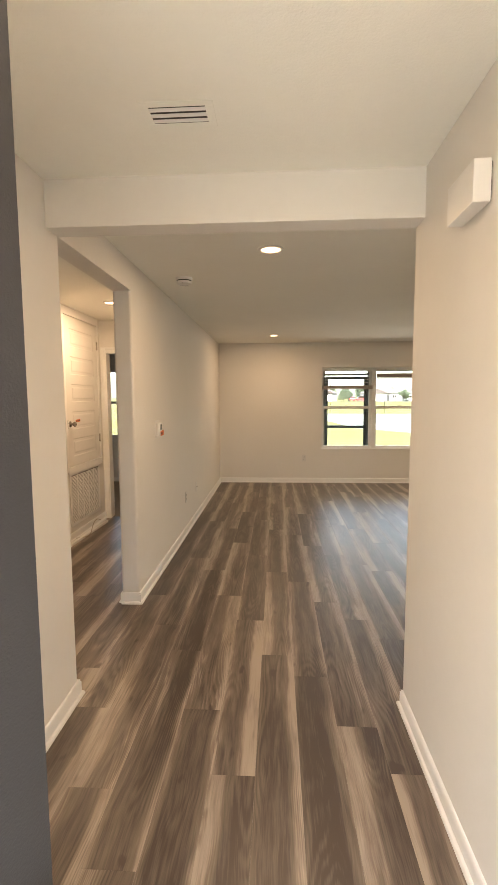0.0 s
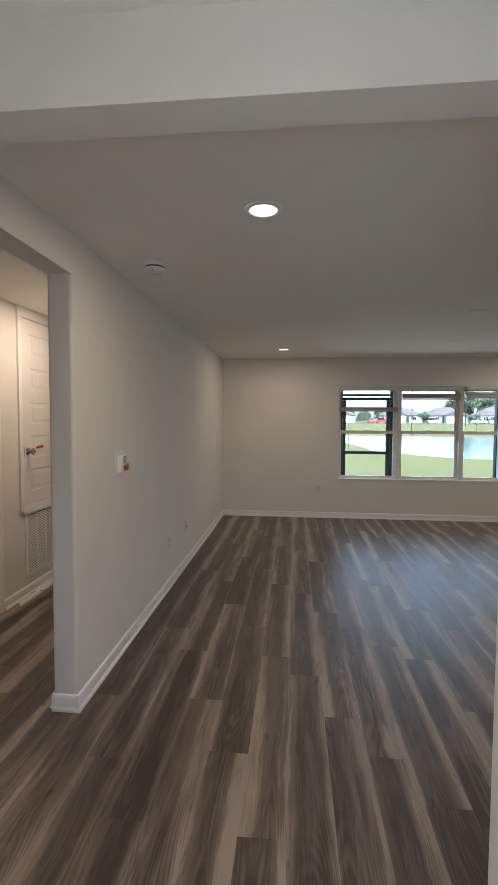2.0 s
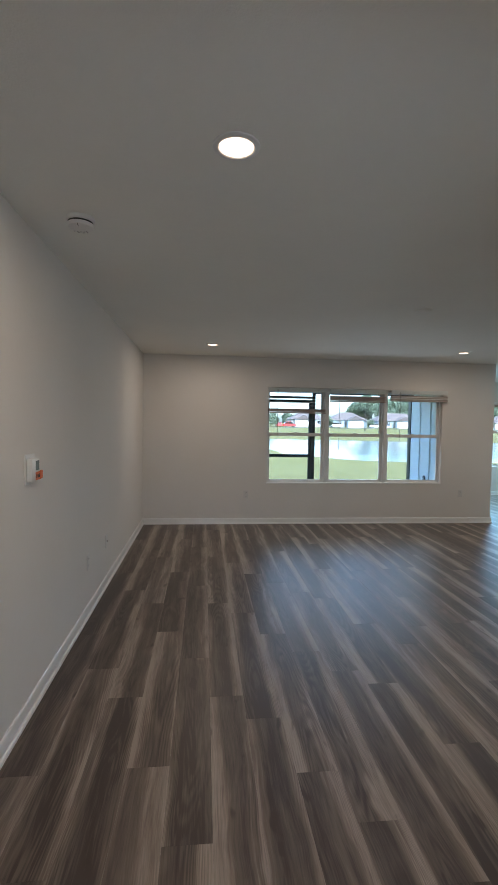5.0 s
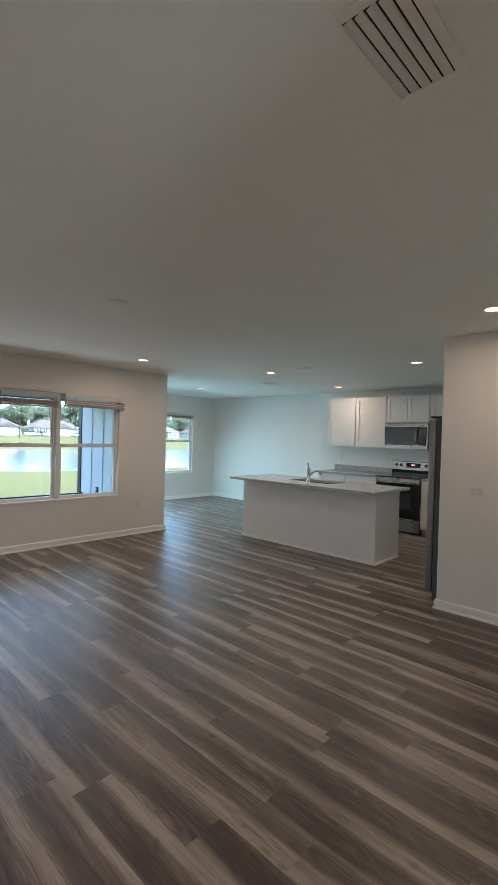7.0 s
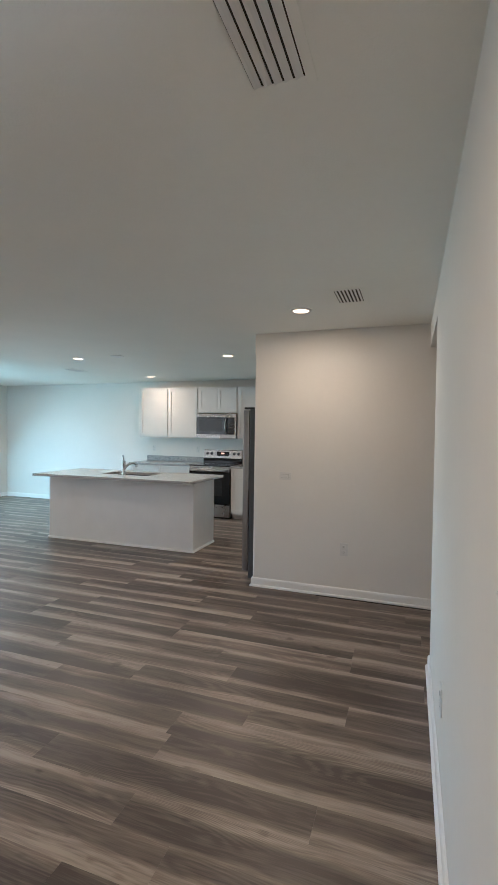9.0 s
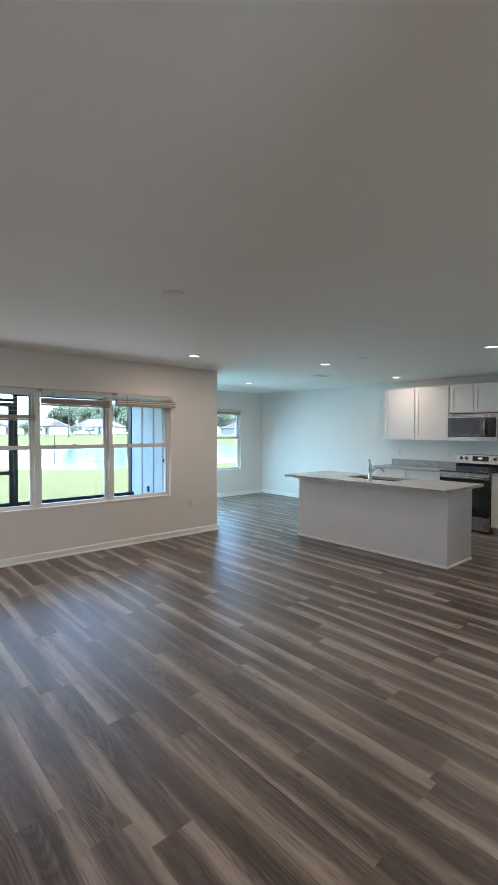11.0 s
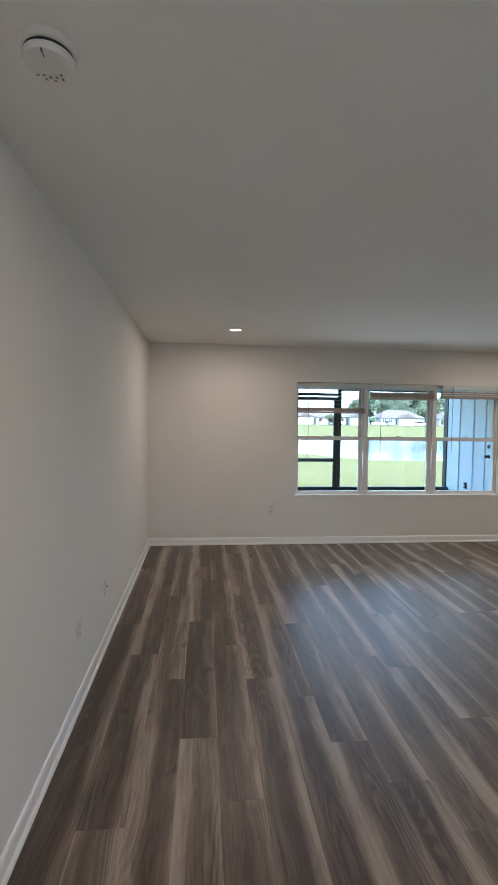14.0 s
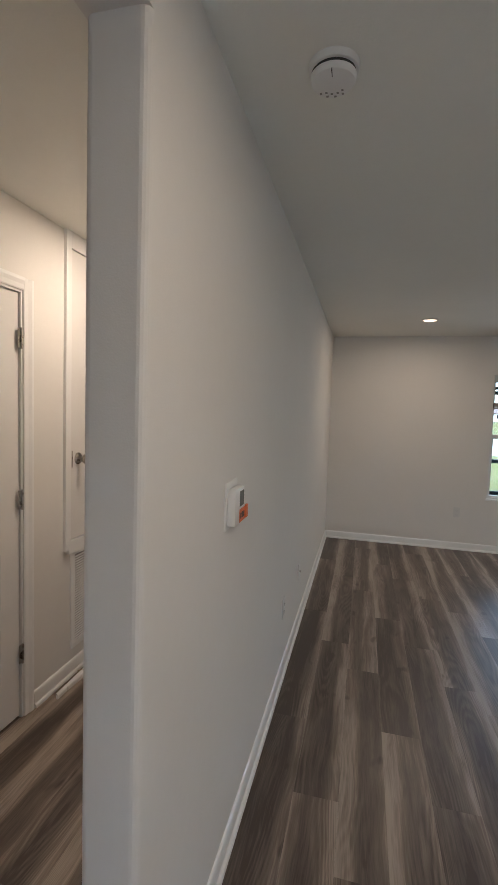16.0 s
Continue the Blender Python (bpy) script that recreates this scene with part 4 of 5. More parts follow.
# island
IX, IY0, IY1 = 5.985, 6.72, 8.93
i_ = thing("kitchen_island", pose(IX, IY0, 0), "kitchen island with plain light grey panels and white base trim", "island")
L = IY1 - IY0
part("back_panel", boxes((0.0, 0.018, 0.0, L, 0.0, 0.874), bevel=0.001), ISLM, i_)
part("end_panel", boxes((0.0185, 0.62, -0.001, 0.018, 0.0, 0.874), bevel=0.001), ISLM, i_)
part("end_panel", boxes((0.0185, 0.62, L - 0.018, L + 0.001, 0.0, 0.874), bevel=0.001), ISLM, i_)
part("body", boxes((0.019, 0.60, 0.019, L - 0.019, 0.10, 0.655)), CABM, i_)
part("toe_kick", boxes((0.019, 0.54, 0.019, L - 0.019, 0.0, 0.099)), CABM, i_)
for k in range(4):
    b = bmesh.new()
    w4 = (L - 0.05) / 4
    for zz0, zz1 in ((0.12, 0.68), (0.70, 0.86)):
        box(b, 0.601, 0.620, 0.025 + k * w4 + 0.004, 0.025 + (k + 1) * w4 - 0.004, zz0, zz1)
    part("cabinet_front", b, CABM, i_)
prof = [(0, 0), (0.014, 0), (0.014, 0.016), (0.008, 0.024), (0, 0.026)]
b = bmesh.new()
prism(b, prof, (0, -0.014, 0), (0, L + 0.014, 0), (-1, 0, 0), (0, 0, 1))
part("base_trim", b, TRIM, i_)
b = bmesh.new()
prism(b, prof, (0, -0.001, 0), (0.62, -0.001, 0), (0, -1, 0), (0, 0, 1))
part("base_trim", b, TRIM, i_)

CX0, CX1, CY0, CY1, CZ = 5.705, 6.66, 6.61, 8.955, 0.875
SX0, SX1, SY0, SY1 = 6.08, 6.47, 7.43, 8.16
w_ = thing("island_worktop", pose(0, 0, CZ), "grey speckled granite island top with overhang and sink cut-out", "worktop")
b = bmesh.new()
for q in ((CX0, CX1, CY0, SY0), (CX0, CX1, SY1, CY1), (CX0, SX0, SY0, SY1), (SX1, CX1, SY0, SY1)):
    box(b, *q, 0.001, 0.033)
bmesh.ops.remove_doubles(b, verts=b.verts, dist=0.0005)
part("slab", b, GRANITE, w_)
s_ = thing("sink", pose(0, 0, CZ), "stainless undermount kitchen sink", "sink")
b = boxes((SX0 - 0.01, SX0, SY0 - 0.01, SY1 + 0.01, -0.20, 0.0), (SX1, SX1 + 0.01, SY0 - 0.01, SY1 + 0.01, -0.20, 0.0),
          (SX0, SX1, SY0 - 0.01, SY0, -0.20, 0.0), (SX0, SX1, SY1, SY1 + 0.01, -0.20, 0.0), (SX0, SX1, SY0, SY1, -0.21, -0.20))
part("basin", b, mat("sink_dark", (0.07, 0.07, 0.072), 0.35, 0.6), s_)
b = bmesh.new()
lathe(b, [(0.045, -0.199), (0.04, -0.196), (0.02, -0.198), (0.002, -0.198)], 24, ((SX0 + SX1) / 2, (SY0 + SY1) / 2, 0))
part("drain", b, CHROME, s_, smooth=True)

fx, fy = 5.95, 7.70
f_ = thing("faucet", pose(fx, fy, CZ + 0.033), "chrome single-lever kitchen faucet", "faucet")
b = bmesh.new()
lathe(b, [(0.032, 0), (0.032, 0.010), (0.026, 0.018), (0.022, 0.05), (0.022, 0.135), (0.027, 0.165), (0.026, 0.188), (0.018, 0.200), (0.004, 0.205)], 24)
part("body", b, CHROME, f_, smooth=True)
b = bmesh.new()
last_ = None
for i in range(12):
    a = i / 11
    pnt = (0.19 * a, -0.06 * a, 0.085 + 0.075 * math.sin(math.pi * (0.02 + 0.72 * a)))
    if last_:
        tube(b, last_, pnt, 0.0155 - 0.001 * a, seg=14)
    last_ = pnt
tube(b, last_, (last_[0] + 0.012, last_[1], last_[2] - 0.035), 0.017, 0.016, seg=14)
part("spout", b, CHROME, f_, smooth=True)
b = bmesh.new()
tube(b, (0, 0, 0.20), (-0.006, 0.010, 0.270), 0.008, 0.012, seg=12)
part("lever", b, CHROME, f_, smooth=True)


# ---------------------------------------------------------------- lanai and outdoors
solid("patio_slab", boxes((-1.0, X_R - 0.10, Y_B + 0.15, 12.9, -0.30, -0.06)), CONCRETE, "pale concrete patio slab", "patio", kind="structure")
solid("patio_ceiling", boxes((-1.0, X_R - 0.10, Y_B + 0.15, 12.9, 2.46, 2.58)), SIDING, "white patio ceiling", "ceiling", kind="structure")
solid("patio_beam", boxes((-1.0, X_R - 0.10, 12.44, 12.58, 2.10, 2.46)), SIDING, "white beam along the patio's open side", "beam", kind="structure")
sc = thing("screen_enclosure", pose(0, 12.5, 0), "dark bronze aluminium screen frame round the patio with a screen door", "screen frame")
for x0, x1 in ((-0.95, -0.90), (0.55, 0.60), (2.04, 2.10), (3.045, 3.105)):
    part("post", boxes((x0, x1, -0.025, 0.025, -0.06, 2.10), bevel=0.002), BRONZE, sc)
for x0, x1 in ((-0.90, 0.55), (0.60, 2.04), (3.105, 5.165)):
    part("base_rail", boxes((x0, x1, -0.025, 0.025, 0.28, 0.345)), BRONZE, sc)
    part("bottom_rail", boxes((x0, x1, -0.025, 0.025, -0.06, -0.01)), BRONZE, sc)
    part("top_rail", boxes((x0, x1, -0.025, 0.025, 2.078, 2.10)), BRONZE, sc)
part("post", boxes((5.165, 5.199, 0.085, 0.205, -0.06, 2.10), bevel=0.002), BRONZE, sc, "dark corner post against the siding")
sd = part("screen_door", boxes((2.105, 2.165, -0.02, 0.02, -0.04, 1.96), (2.975, 3.04, -0.02, 0.02, -0.04, 1.96), (2.165, 2.975, -0.02, 0.02, 1.90, 1.96),
                               (2.165, 2.975, -0.02, 0.02, 0.80, 0.86), (2.165, 2.975, -0.02, 0.02, 0.26, 0.345)), BRONZE, sc, "dark framed screen door")
part("transom_bar", boxes((2.10, 3.045, -0.025, 0.025, 1.985, 2.03)), BRONZE, sc)

# siding on the dining wing's patio side
sw = thing("siding_wall", pose(X_R - 0.10, Y_B + 0.15, 0), "white board and batten siding on the dining wing", "siding", kind="structure")
part("boards", boxes((-0.020, -0.001, 0.0, 0.255, -0.06, 2.455), (-0.020, -0.001, 1.285, 2.43, -0.06, 2.455), (-0.020, -0.001, 0.255, 1.285, 2.07, 2.455)), SIDING, sw)
for y in (0.05, 1.61, 2.03):
    part("batten", boxes((-0.038, -0.020, y - 0.02, y + 0.02, -0.06, 2.455), bevel=0.003), SIDING, sw)
d = thing("patio_door", pose(X_R - 0.11, 11.42, 0, 0, 0, -90), "white flush patio door with lever and deadbolt", "door", kind="structure")
part("leaf", boxes((0.04, 0.96, 0.0, 0.045, 0.012, 2.04), bevel=0.002), SIDING, d)
knob(d, 0.085, 1.00).data.materials[0] = BRONZE
b = bmesh.new()
lathe(b, [(0.03, 0), (0.03, 0.012), (0.02, 0.018), (0.002, 0.019)], 24, (0.085, 0.0, 1.16), Matrix.Rotation(radians(90), 4, "X"))
part("deadbolt", b, BRONZE, d, smooth=True)
part("jamb", boxes((0, 0.0398, 0.001, 0.11, 0, 2.06), (0.9602, 1.0, 0.001, 0.11, 0, 2.06), (0.0398, 0.9602, 0.001, 0.11, 2.0402, 2.06)), SIDING, d)
o_ = thing("outdoor_outlet", pose(X_R - 0.12, 11.93, 0.45, 0, 0, -90), "dark weatherproof outdoor outlet box on the siding", "outlet")
part("cover", boxes((-0.026, 0.026, -0.028, 0, 0.006, 0.046), (-0.026, 0.026, -0.028, 0, -0.046, -0.004), bevel=0.005), BRONZE, o_)
part("back_plate", boxes((-0.033, 0.033, -0.006, 0, -0.055, 0.055)), BRONZE, o_)

# ground: one sheet that dips to the pond and rises to the street
def ground_z(x, y):
    shore0 = 31.6 + 3.5 * math.sin(x * 0.06 + 0.5)
    shore1 = 76.0 + 3.0 * math.sin(x * 0.05 + 2.0)
    if y < 16:
        z = -0.12
    elif y < shore0:
        z = -0.12 - 1.05 * (y - 16) / (shore0 - 16)
    elif y < shore0 + 4:
        z = -1.17 - 0.8 * (y - shore0) / 4
    elif y < shore1 - 4:
        z = -1.97
    elif y < shore1:
        z = -1.97 + 0.8 * (y - shore1 + 4) / 4
    elif y < 168:
        z = -1.17 + 1.32 * (y - shore1) / (168 - shore1)
    else:
        z = 0.15
    bank = 12.0 - max(0.0, y - 46.0) * 0.6 + 1.2 * math.sin(y * 0.25)
    left = max(0.0, min(1.0, (bank - x) / 5.0)) if 20 < y < 100 else 0.0
    return z * (1 - left) + left * max(z, -0.75) + 0.04 * noise.noise((x * 0.3, y * 0.3, 0)) * (1 if y > 16 else 0)


xs = [-2500, -900, -400, -200] + [-120 + 6 * i for i in range(14)] + [-36 + 2 * i for i in range(60)] + [86 + 6 * i for i in range(24)] + [260, 420, 900, 2500]
ys = [-2500, -500, -120, -40, -12, 0, 1.2, 13, 14.5] + [16 + 1.0 * i for i in range(64)] + [80 + 5 * i for i in range(16)] + [165, 190, 240, 400, 900, 2500]
verts = [(x, y, ground_z(x, y) - (0.12 if -5 < x < 9.5 and 0 < y < 13.2 else 0)) for y in ys for x in xs]
nx = len(xs)
faces = [(j * nx + i, j * nx + i + 1, (j + 1) * nx + i + 1, (j + 1) * nx + i) for j in range(len(ys) - 1) for i in range(nx - 1)
         if not (-5 < xs[i] < 9 and 0 <= ys[j] < 13)]
me = bpy.data.meshes.new("ground")
me.from_pydata(verts, [], faces)
me.materials.append(GRASS)
me.polygons.foreach_set("use_smooth", [True] * len(me.polygons))
tagged(new("ground", me), "green mown lawn sloping down to the pond", "lawn", kind="structure")
solid("water", boxes((-40, 120, 30, 82, -1.9, -1.22)), WATER, "still retention pond reflecting the sky", "pond", kind="structure")
solid("road", boxes((-220, 320, 149, 155, -0.6, 0.0)), ASPHALT, "asphalt street beyond the pond", "road", kind="structure")
# unseen porch added outside the front door; its roof holds back sky light
solid("unseen_porch_slab", boxes((-1.0, 3.2, -1.6, 1.45, -0.30, -0.03)), CONCRETE, "unseen concrete slab added outside the front doorway", "porch", kind="structure")
solid("unseen_porch_roof", boxes((-1.0, 3.2, -1.6, 1.45, 2.46, 2.58)), SIDING, "unseen white ceiling added outside the front doorway", "porch roof", kind="structure")


def house(x, y, w, dep, colour, gable, label, turn=0):
    """A one-storey house: walls, hip roof, gabled garage bay, windows and doors on the side towards the pond."""
    z = ground_z(x, y) - 0.05
    s = 1 if gable > 0 else -1
    h = thing("house", pose(x, y, z, 0, 0, turn), label, "house", "houses across the pond")
    m = mat("house_paint", colour, 0.7, var=0.05, scale=1)
    part("wall", boxes((-w / 2, w / 2, 0, dep, 0, 2.75)), m, h)
    b_ = bmesh.new()
    o, rise, hip = 0.45, 2.9, min(dep, w) / 2
    c = [b_.verts.new(v) for v in ((-w / 2 - o, -o, 2.7), (w / 2 + o, -o, 2.7), (w / 2 + o, dep + o, 2.7), (-w / 2 - o, dep + o, 2.7),
                                   (-w / 2 + hip * 0.9, dep / 2, 2.7 + rise), (w / 2 - hip * 0.9, dep / 2, 2.7 + rise))]
    for f in ((0, 1, 5, 4), (1, 2, 5), (2, 3, 4, 5), (3, 0, 4), (3, 2, 1, 0)):
        b_.faces.new([c[i] for i in f])
    part("roof", b_, ROOFM, h)
    gx = gable * w * 0.2
    part("garage_bay", boxes((gx - 3, gx + 3, -2.2, 0.05, 0, 2.75)), m, h)
    b_ = bmesh.new()
    prism(b_, [(-3.4, 2.7), (3.4, 2.7), (0, 4.3)], (gx, -2.6, 0), (gx, dep / 2, 0), (1, 0, 0), (0, 0, 1))
    part("gable_roof", b_, ROOFM, h)
    part("garage_door", boxes((gx - 2.4, gx + 2.4, -2.26, -2.19, 0, 2.2)), TRIM if gable > 0.5 else mat("garage_door_tan", (0.55, 0.5, 0.45), 0.6), h)
    for k in range(4):
        wx = -s * w * 0.12 - s * k * 2.2 + (0 if k == 0 or abs(gable) > 0.5 else gx - s * 1.2)
        if abs(wx) > w / 2 - 1:
            continue
        if k == 0:
            part("front_door", boxes((wx - 0.5, wx + 0.5, -0.06, 0.02, 0, 2.1)), FRONTD, h)
        else:
            q = part("window", boxes((wx - 0.6, wx + 0.6, -0.05, 0.02, 0.9, 2.2)), BLACKGL, h)
            part("frame", boxes((wx - 0.68, wx + 0.68, -0.035, 0.01, 0.82, 0.9), (wx - 0.68, wx + 0.68, -0.035, 0.01, 2.2, 2.28), (wx - 0.04, wx + 0.04, -0.062, -0.05, 0.9, 2.2)), TRIM, q)
    return h


house(15, 168, 15, 10, (0.24, 0.24, 0.24), 1, "pale grey one-storey house with hip roof")
house(39, 168, 13, 10, (0.27, 0.27, 0.258), -1, "light grey one-storey house with hip roof")
house(54, 167, 13, 10, (0.21, 0.246, 0.27), 0.6, "pale blue one-storey house with gabled front")
house(73.5, 168, 17, 10, (0.222, 0.246, 0.258), 0.25, "blue-grey one-storey house with brown roof and front gable")
house(97, 169, 17, 10, (0.288, 0.282, 0.27), 1, "white one-storey house across the pond")
house(-10, 168, 15, 10, (0.258, 0.258, 0.252), -1, "grey one-storey house at the street's end")
house(121, 170, 17, 10, (0.288, 0.276, 0.252), -1, "cream one-storey house with grey roof")
house(147, 171, 17, 10, (0.24, 0.258, 0.258), -1, "pale green one-storey house across the pond")
house(175, 173, 17, 10, (0.27, 0.258, 0.24), 1, "beige one-storey house across the pond")
house(205, 176, 17, 10, (0.258, 0.27, 0.27), -1, "white one-storey house far along the street")


def car(x, y, colour, label, turn=0, tall=0.0):
    z = ground_z(x, y) - 0.02
    c = thing("car", pose(x, y, z, 0, 0, turn), label, "car")
    paint = mat("car_paint", colour, 0.25, var=0.03)
    b_ = bmesh.new()
    prism(b_, [(-2.3, 0.3), (2.3, 0.3), (2.3, 0.75), (2.1, 0.95 + tall * 0.3), (-2.2, 1.0 + tall * 0.3), (-2.3, 0.85)], (0, -0.9, 0), (0, 0.9, 0), (1, 0, 0), (0, 0, 1))
    part("body", b_, paint, c)
    b_ = bmesh.new()
    prism(b_, [(-1.9, 0.99 + tall * 0.3), (1.2, 0.95 + tall * 0.3), (0.6, 1.45 + tall), (-1.5, 1.45 + tall)], (0, -0.78, 0), (0, 0.78, 0), (1, 0, 0), (0, 0, 1))
    part("cabin", b_, BLACKGL, c)
    part("roof", boxes((-1.48, 0.58, -0.76, 0.76, 1.451 + tall, 1.49 + tall)), paint, c)
    for wx in (-1.4, 1.4):
        for wy in (-0.92, 0.72):
            b_ = bmesh.new()
            tube(b_, (wx, wy, 0.33), (wx, wy + 0.2, 0.33), 0.33, seg=20)
            part("wheel", b_, BLACKPL, c)
    return c


car(30.5, 161, (0.55, 0.03, 0.03), "red pickup parked before a house", 0, 0.3)
car(27.0, 163, (0.45, 0.04, 0.04), "red car parked on a driveway", 90)
car(47, 162, (0.75, 0.76, 0.78), "white van parked on a driveway", 0, 0.35)
car(62, 162, (0.72, 0.73, 0.75), "white car parked at the street", 0)
car(76.5, 160, (0.75, 0.76, 0.78), "white car parked before the gabled house", 0)
car(66, 163, (0.25, 0.26, 0.28), "grey car parked on a driveway", 90)
car(103, 161, (0.75, 0.76, 0.78), "white car parked before a house", 0)

pole = thing("street_lamp", pose(45.7, 128, ground_z(45.7, 128)), "dark slim street lamp post by the street", "street lamp")
b = bmesh.new()
tube(b, (0, 0, -0.3), (0, 0, 6.2), 0.16, 0.09, seg=14)
part("post", b, BRONZE, pole, smooth=True)
part("arm", boxes((-0.9, 0, -0.05, 0.05, 6.1, 6.2)), BRONZE, pole)
part("lantern", boxes((-1.2, -0.6, -0.15, 0.15, 5.98, 6.12), bevel=0.03), BRONZE, pole)


def tree_kind(seed, height, spread, clumps):
    """A tapered trunk with limbs, and a crown of many small leaf clumps."""
    rnd = random.Random(seed)
    t = thing("tree", pose(0, 0, 0), "broad leafy green tree behind the houses", "tree", "trees behind the houses")
    b_ = bmesh.new()
    tube(b_, (0, 0, -0.4), (0.1, 0, height * 0.55), height * 0.028, height * 0.014, seg=9)
    tips = []
    for i in range(7):
        a = rnd.uniform(0, 6.28)
        z0 = height * rnd.uniform(0.25, 0.5)
        tip = (math.cos(a) * spread * rnd.uniform(0.4, 0.8), math.sin(a) * spread * rnd.uniform(0.4, 0.8), height * rnd.uniform(0.30, 0.85))
        tube(b_, (0.05, 0, z0), tip, height * 0.011, height * 0.004, seg=6)
        tips.append(tip)
    part("trunk", b_, BARK, t)
    vs, fs = [], []
    centres = tips + [(rnd.uniform(-0.3, 0.3) * spread, rnd.uniform(-0.3, 0.3) * spread, height * rnd.uniform(0.22, 0.88)) for _ in range(9)]
    for i in range(clumps):
        cx, cy, cz = rnd.choice(centres)
        d_ = Vector((rnd.gauss(0, 1), rnd.gauss(0, 1), rnd.gauss(0, 0.75))).normalized() * (rnd.uniform(0.3, 1) ** 0.5) * spread * 0.42
        p_ = Vector((cx, cy, cz)) + d_
        q = Euler((rnd.uniform(0, 6), rnd.uniform(0, 6), rnd.uniform(0, 6))).to_matrix()
        s = rnd.uniform(0.16, 0.36) * height / 11
        k = len(vs)
        for a_, c_ in ((-1, -0.5), (0.2, -0.9), (1, 0.1), (0.3, 0.9), (-0.8, 0.6)):
            vs.append(tuple(p_ + q @ Vector((a_ * s, c_ * s, rnd.uniform(-0.15, 0.15) * s))))
        fs.append(tuple(range(k, k + 5)))
    me_ = bpy.data.meshes.new("crown")
    me_.from_pydata(vs, [], fs)
    me_.materials.append(LEAF)
    cr = new("crown", me_)
    cr.parent = t
    return t


kinds = [tree_kind(1, 11, 5.5, 5600), tree_kind(2, 13, 6.0, 6400), tree_kind(3, 10, 5.0, 5000)]
spots = []
rnd = random.Random(8)
for i in range(70):
    spots.append((73 + i * 3.0 + rnd.uniform(-2.5, 2.5), rnd.uniform(186, 214)))
for i in range(14):
    spots.append((-60 + i * 9 + rnd.uniform(-3, 3), rnd.uniform(225, 260)))
for i, (x, y) in enumerate(spots):
    k = kinds[i % 3]
    s = rnd.uniform(0.75, 1.2) if x > 69 else rnd.uniform(0.4, 0.65)
    if i < 3:
        o = k
    else:
        o = copy_thing(k, pose(0, 0, 0))
    o.matrix_basis = pose(x, y, ground_z(x, y) - 0.1, 0, 0, rnd.uniform(0, 360)) @ Matrix.Diagonal((s, s, s, 1))
for i, (x, y, s) in enumerate([(24, 162, 0.35), (44, 160, 0.3), (60.5, 163, 0.3), (85, 158, 0.36)]):
    o = copy_thing(kinds[i % 3], pose(0, 0, 0))
    o.matrix_basis = pose(x, y, ground_z(x, y) - 0.05, 0, 0, 70 * i) @ Matrix.Diagonal((s, s, s, 1))
    tagged(o, "small young tree on a front lawn", "tree", "young trees")


# ---------------------------------------------------------------- floor planks
PW, PL = 0.181, 1.284
# where a plank ends in each row, counted from the row along the hall wall
ENDS = {0: 7.85, 1: 6.11, 2: 4.524, 3: 4.01, 4: 3.63, 5: 4.50, 6: 4.30, 7: 3.93, 8: 4.955, 9: 8.558,
        11: 6.62, 12: 6.297, 14: 5.828, 16: 5.341, 17: 5.003, 18: 5.795, 19: 5.236}
rnd = random.Random(5)


def plank_mesh(length, w=PW):
    c, g = 0.0004, 0.0001
    hw, hl = w / 2 - g, length / 2 - g
    vs = [(-hw, -hl, -0.007), (hw, -hl, -0.007), (hw, hl, -0.007), (-hw, hl, -0.007),
          (-hw, -hl, -c), (hw, -hl, -c), (hw, hl, -c), (-hw, hl, -c),
          (-hw + c, -hl + c, 0), (hw - c, -hl + c, 0), (hw - c, hl - c, 0), (-hw + c, hl - c, 0)]
    fs = [(8, 9, 10, 11)] + [(a + 4, (a + 1) % 4 + 4, (a + 1) % 4 + 8, a + 8) for a in range(4)] + [(a, (a + 1) % 4, (a + 1) % 4 + 4, a + 4) for a in range(4)]
    return vs, fs


def add_uv(me):
    uv = me.uv_layers.new(name="UVMap")
    for lp in me.loops:
        x, y, _ = me.vertices[lp.vertex_index].co
        uv.data[lp.index].uv = (x, y)


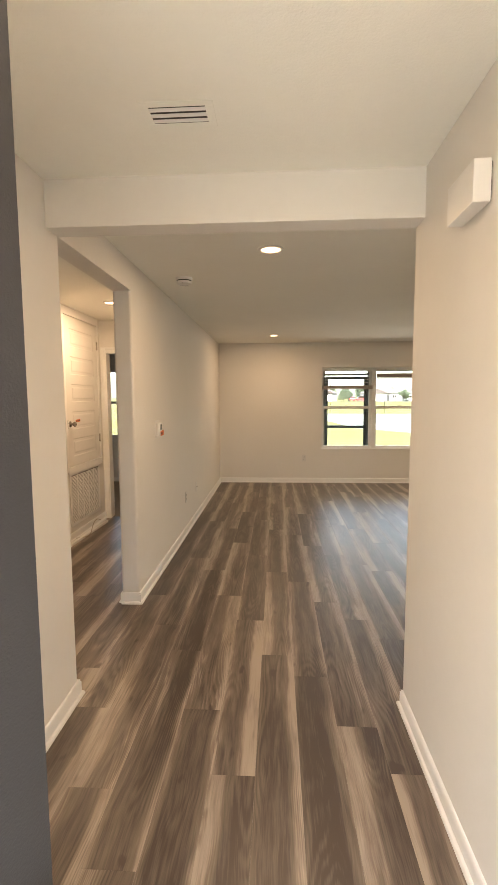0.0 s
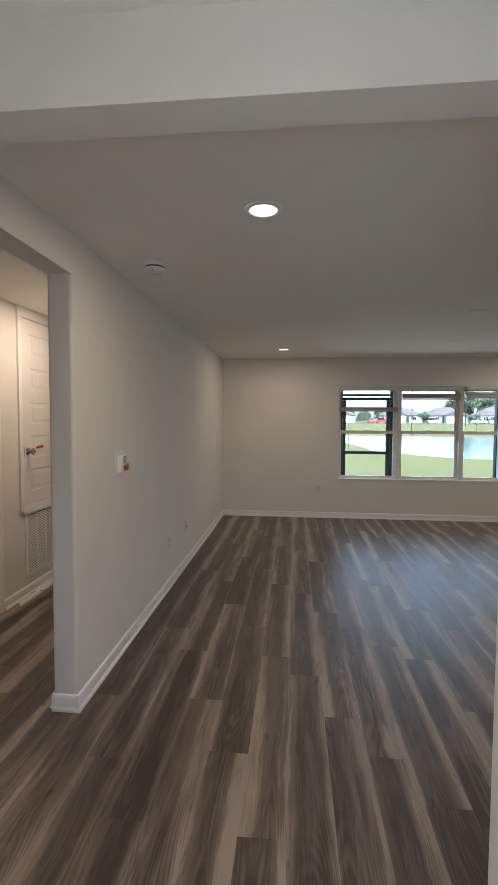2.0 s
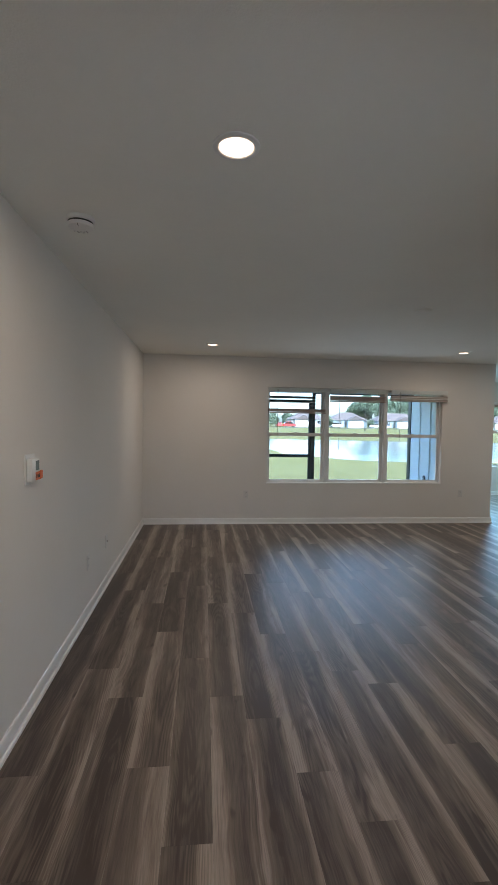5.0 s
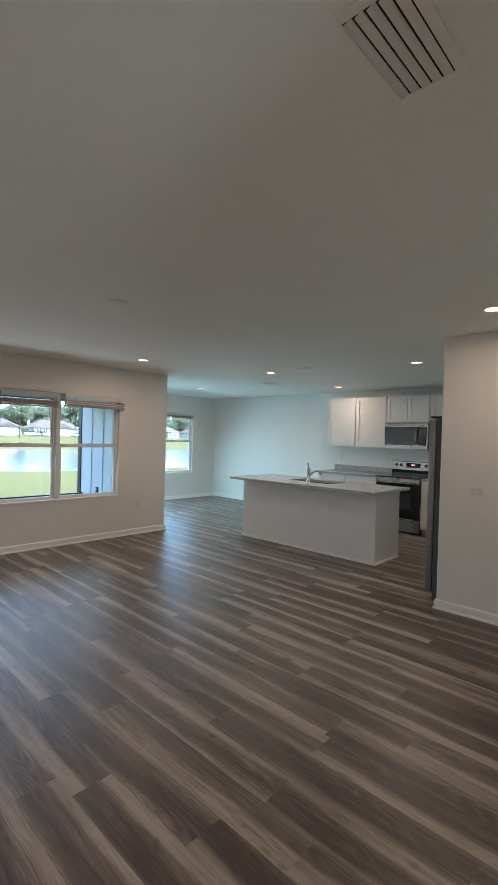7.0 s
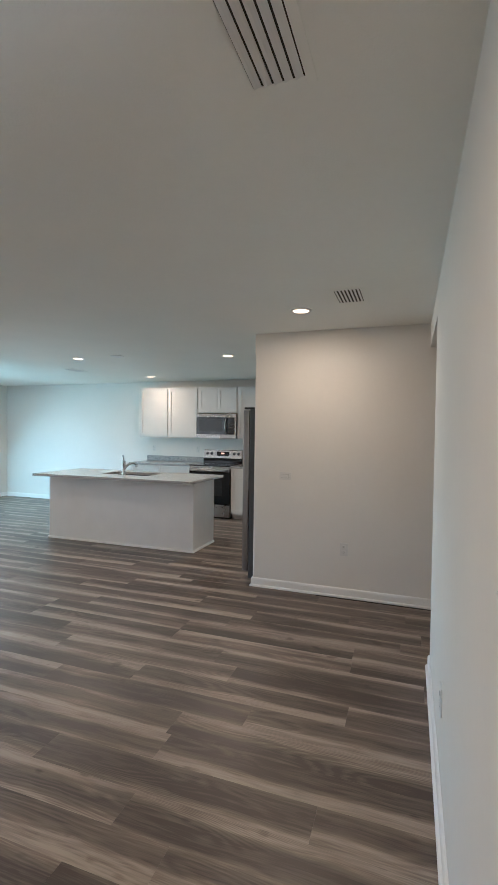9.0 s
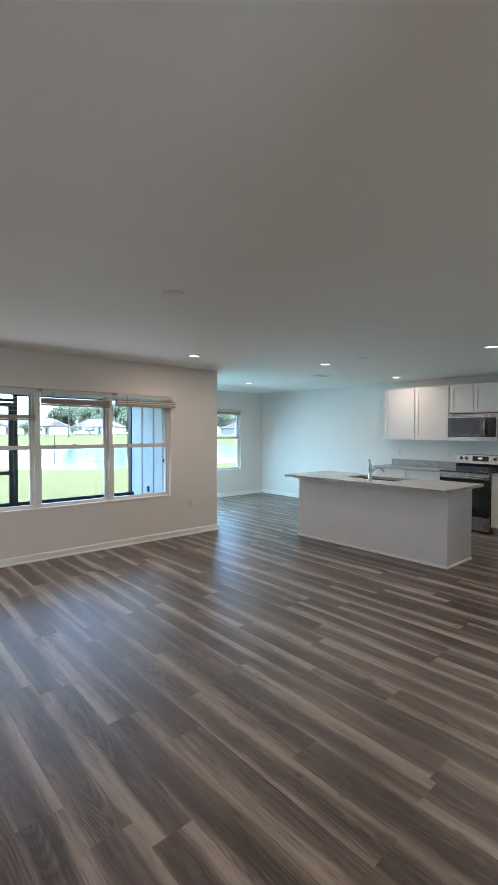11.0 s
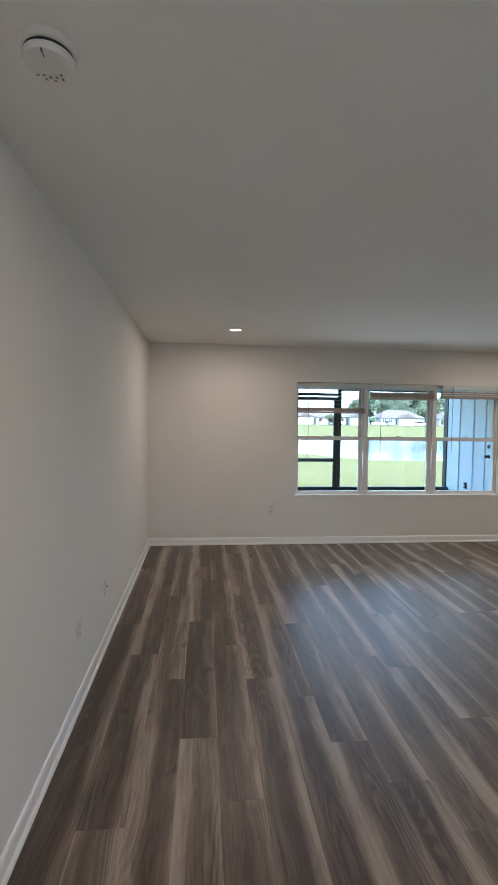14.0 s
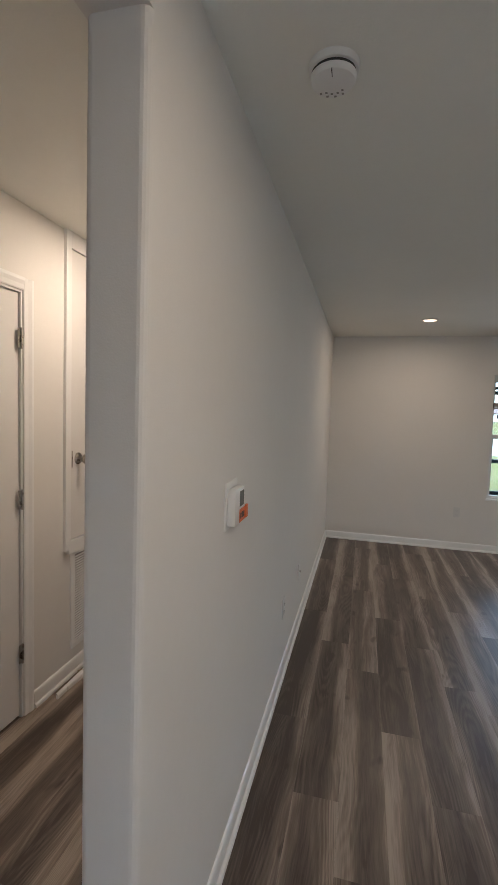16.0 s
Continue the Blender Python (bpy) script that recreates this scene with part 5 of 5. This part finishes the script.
def span(x):
    """The stretches of floor along a row at x."""
    if x < -0.06:
        return [(2.85, 7.65)] if x > -1.25 else []
    if x < 1.60:
        return [(1.56, 10.02)]
    if x < 4.02:
        return [(4.02, 10.02)]
    if x < 5.16:
        return [(2.36, 10.02)]
    if x < 5.30:
        return [(5.02, 10.1)]
    return [(5.02, 12.74)]


floor_parent = bpy.data.objects["floor"]
shared, near, far = {}, [], []
row = -7
x = 0.1025 + PW * row
while x < X_K:
    start = ENDS.get(row, rnd.uniform(3.0, 3.0 + PL))
    for y0, y1 in span(x):
        at = start - PL * math.ceil((start - y0) / PL)
        while at < y1:
            a, b_ = max(at, y0), min(at + PL, y1)
            if b_ - a > 0.05:
                (near if x < 5.25 and not (x > 4.05 and a < 4.0) else far).append((x, (a + b_) / 2, round(b_ - a, 3)))
            at += PL
    x += PW
    row += 1
if len(near) > 300:
    near.sort(key=lambda p: abs(p[0] - 1.6) + 0.4 * abs(p[1] - 6))
    far += near[300:]
    near = near[:300]
for x, y, ln in near:
    if ln not in shared:
        me = bpy.data.meshes.new("plank")
        vs, fs = plank_mesh(ln)
        me.from_pydata(vs, [], fs)
        me.materials.append(PLANK)
        add_uv(me)
        shared[ln] = me
    o = new("plank", shared[ln])
    o.location = (x, y, 0)
    o.parent = floor_parent
vs_all, fs_all, uv_all = [], [], []
for x, y, ln in far:
    vs, fs = plank_mesh(ln)
    k = len(vs_all)
    vs_all += [(a + x, b_ + y, c) for a, b_, c in vs]
    uv_all += [(a, b_) for a, b_, c in vs]
    fs_all += [tuple(i + k for i in f) for f in fs]
me = bpy.data.meshes.new("planks")
me.from_pydata(vs_all, [], fs_all)
me.materials.append(PLANK)
uv = me.uv_layers.new(name="UVMap")
for lp in me.loops:
    uv.data[lp.index].uv = uv_all[lp.vertex_index]
o = tagged(new("planks", me), kind="stuff")
o.parent = floor_parent
solid("floor_bedroom", boxes((-4.08, -0.13, Y_HE + 0.05, Y_B, -0.007, 0.006)), CARPET, "grey-beige carpet of the bedroom", "floor", kind="structure")
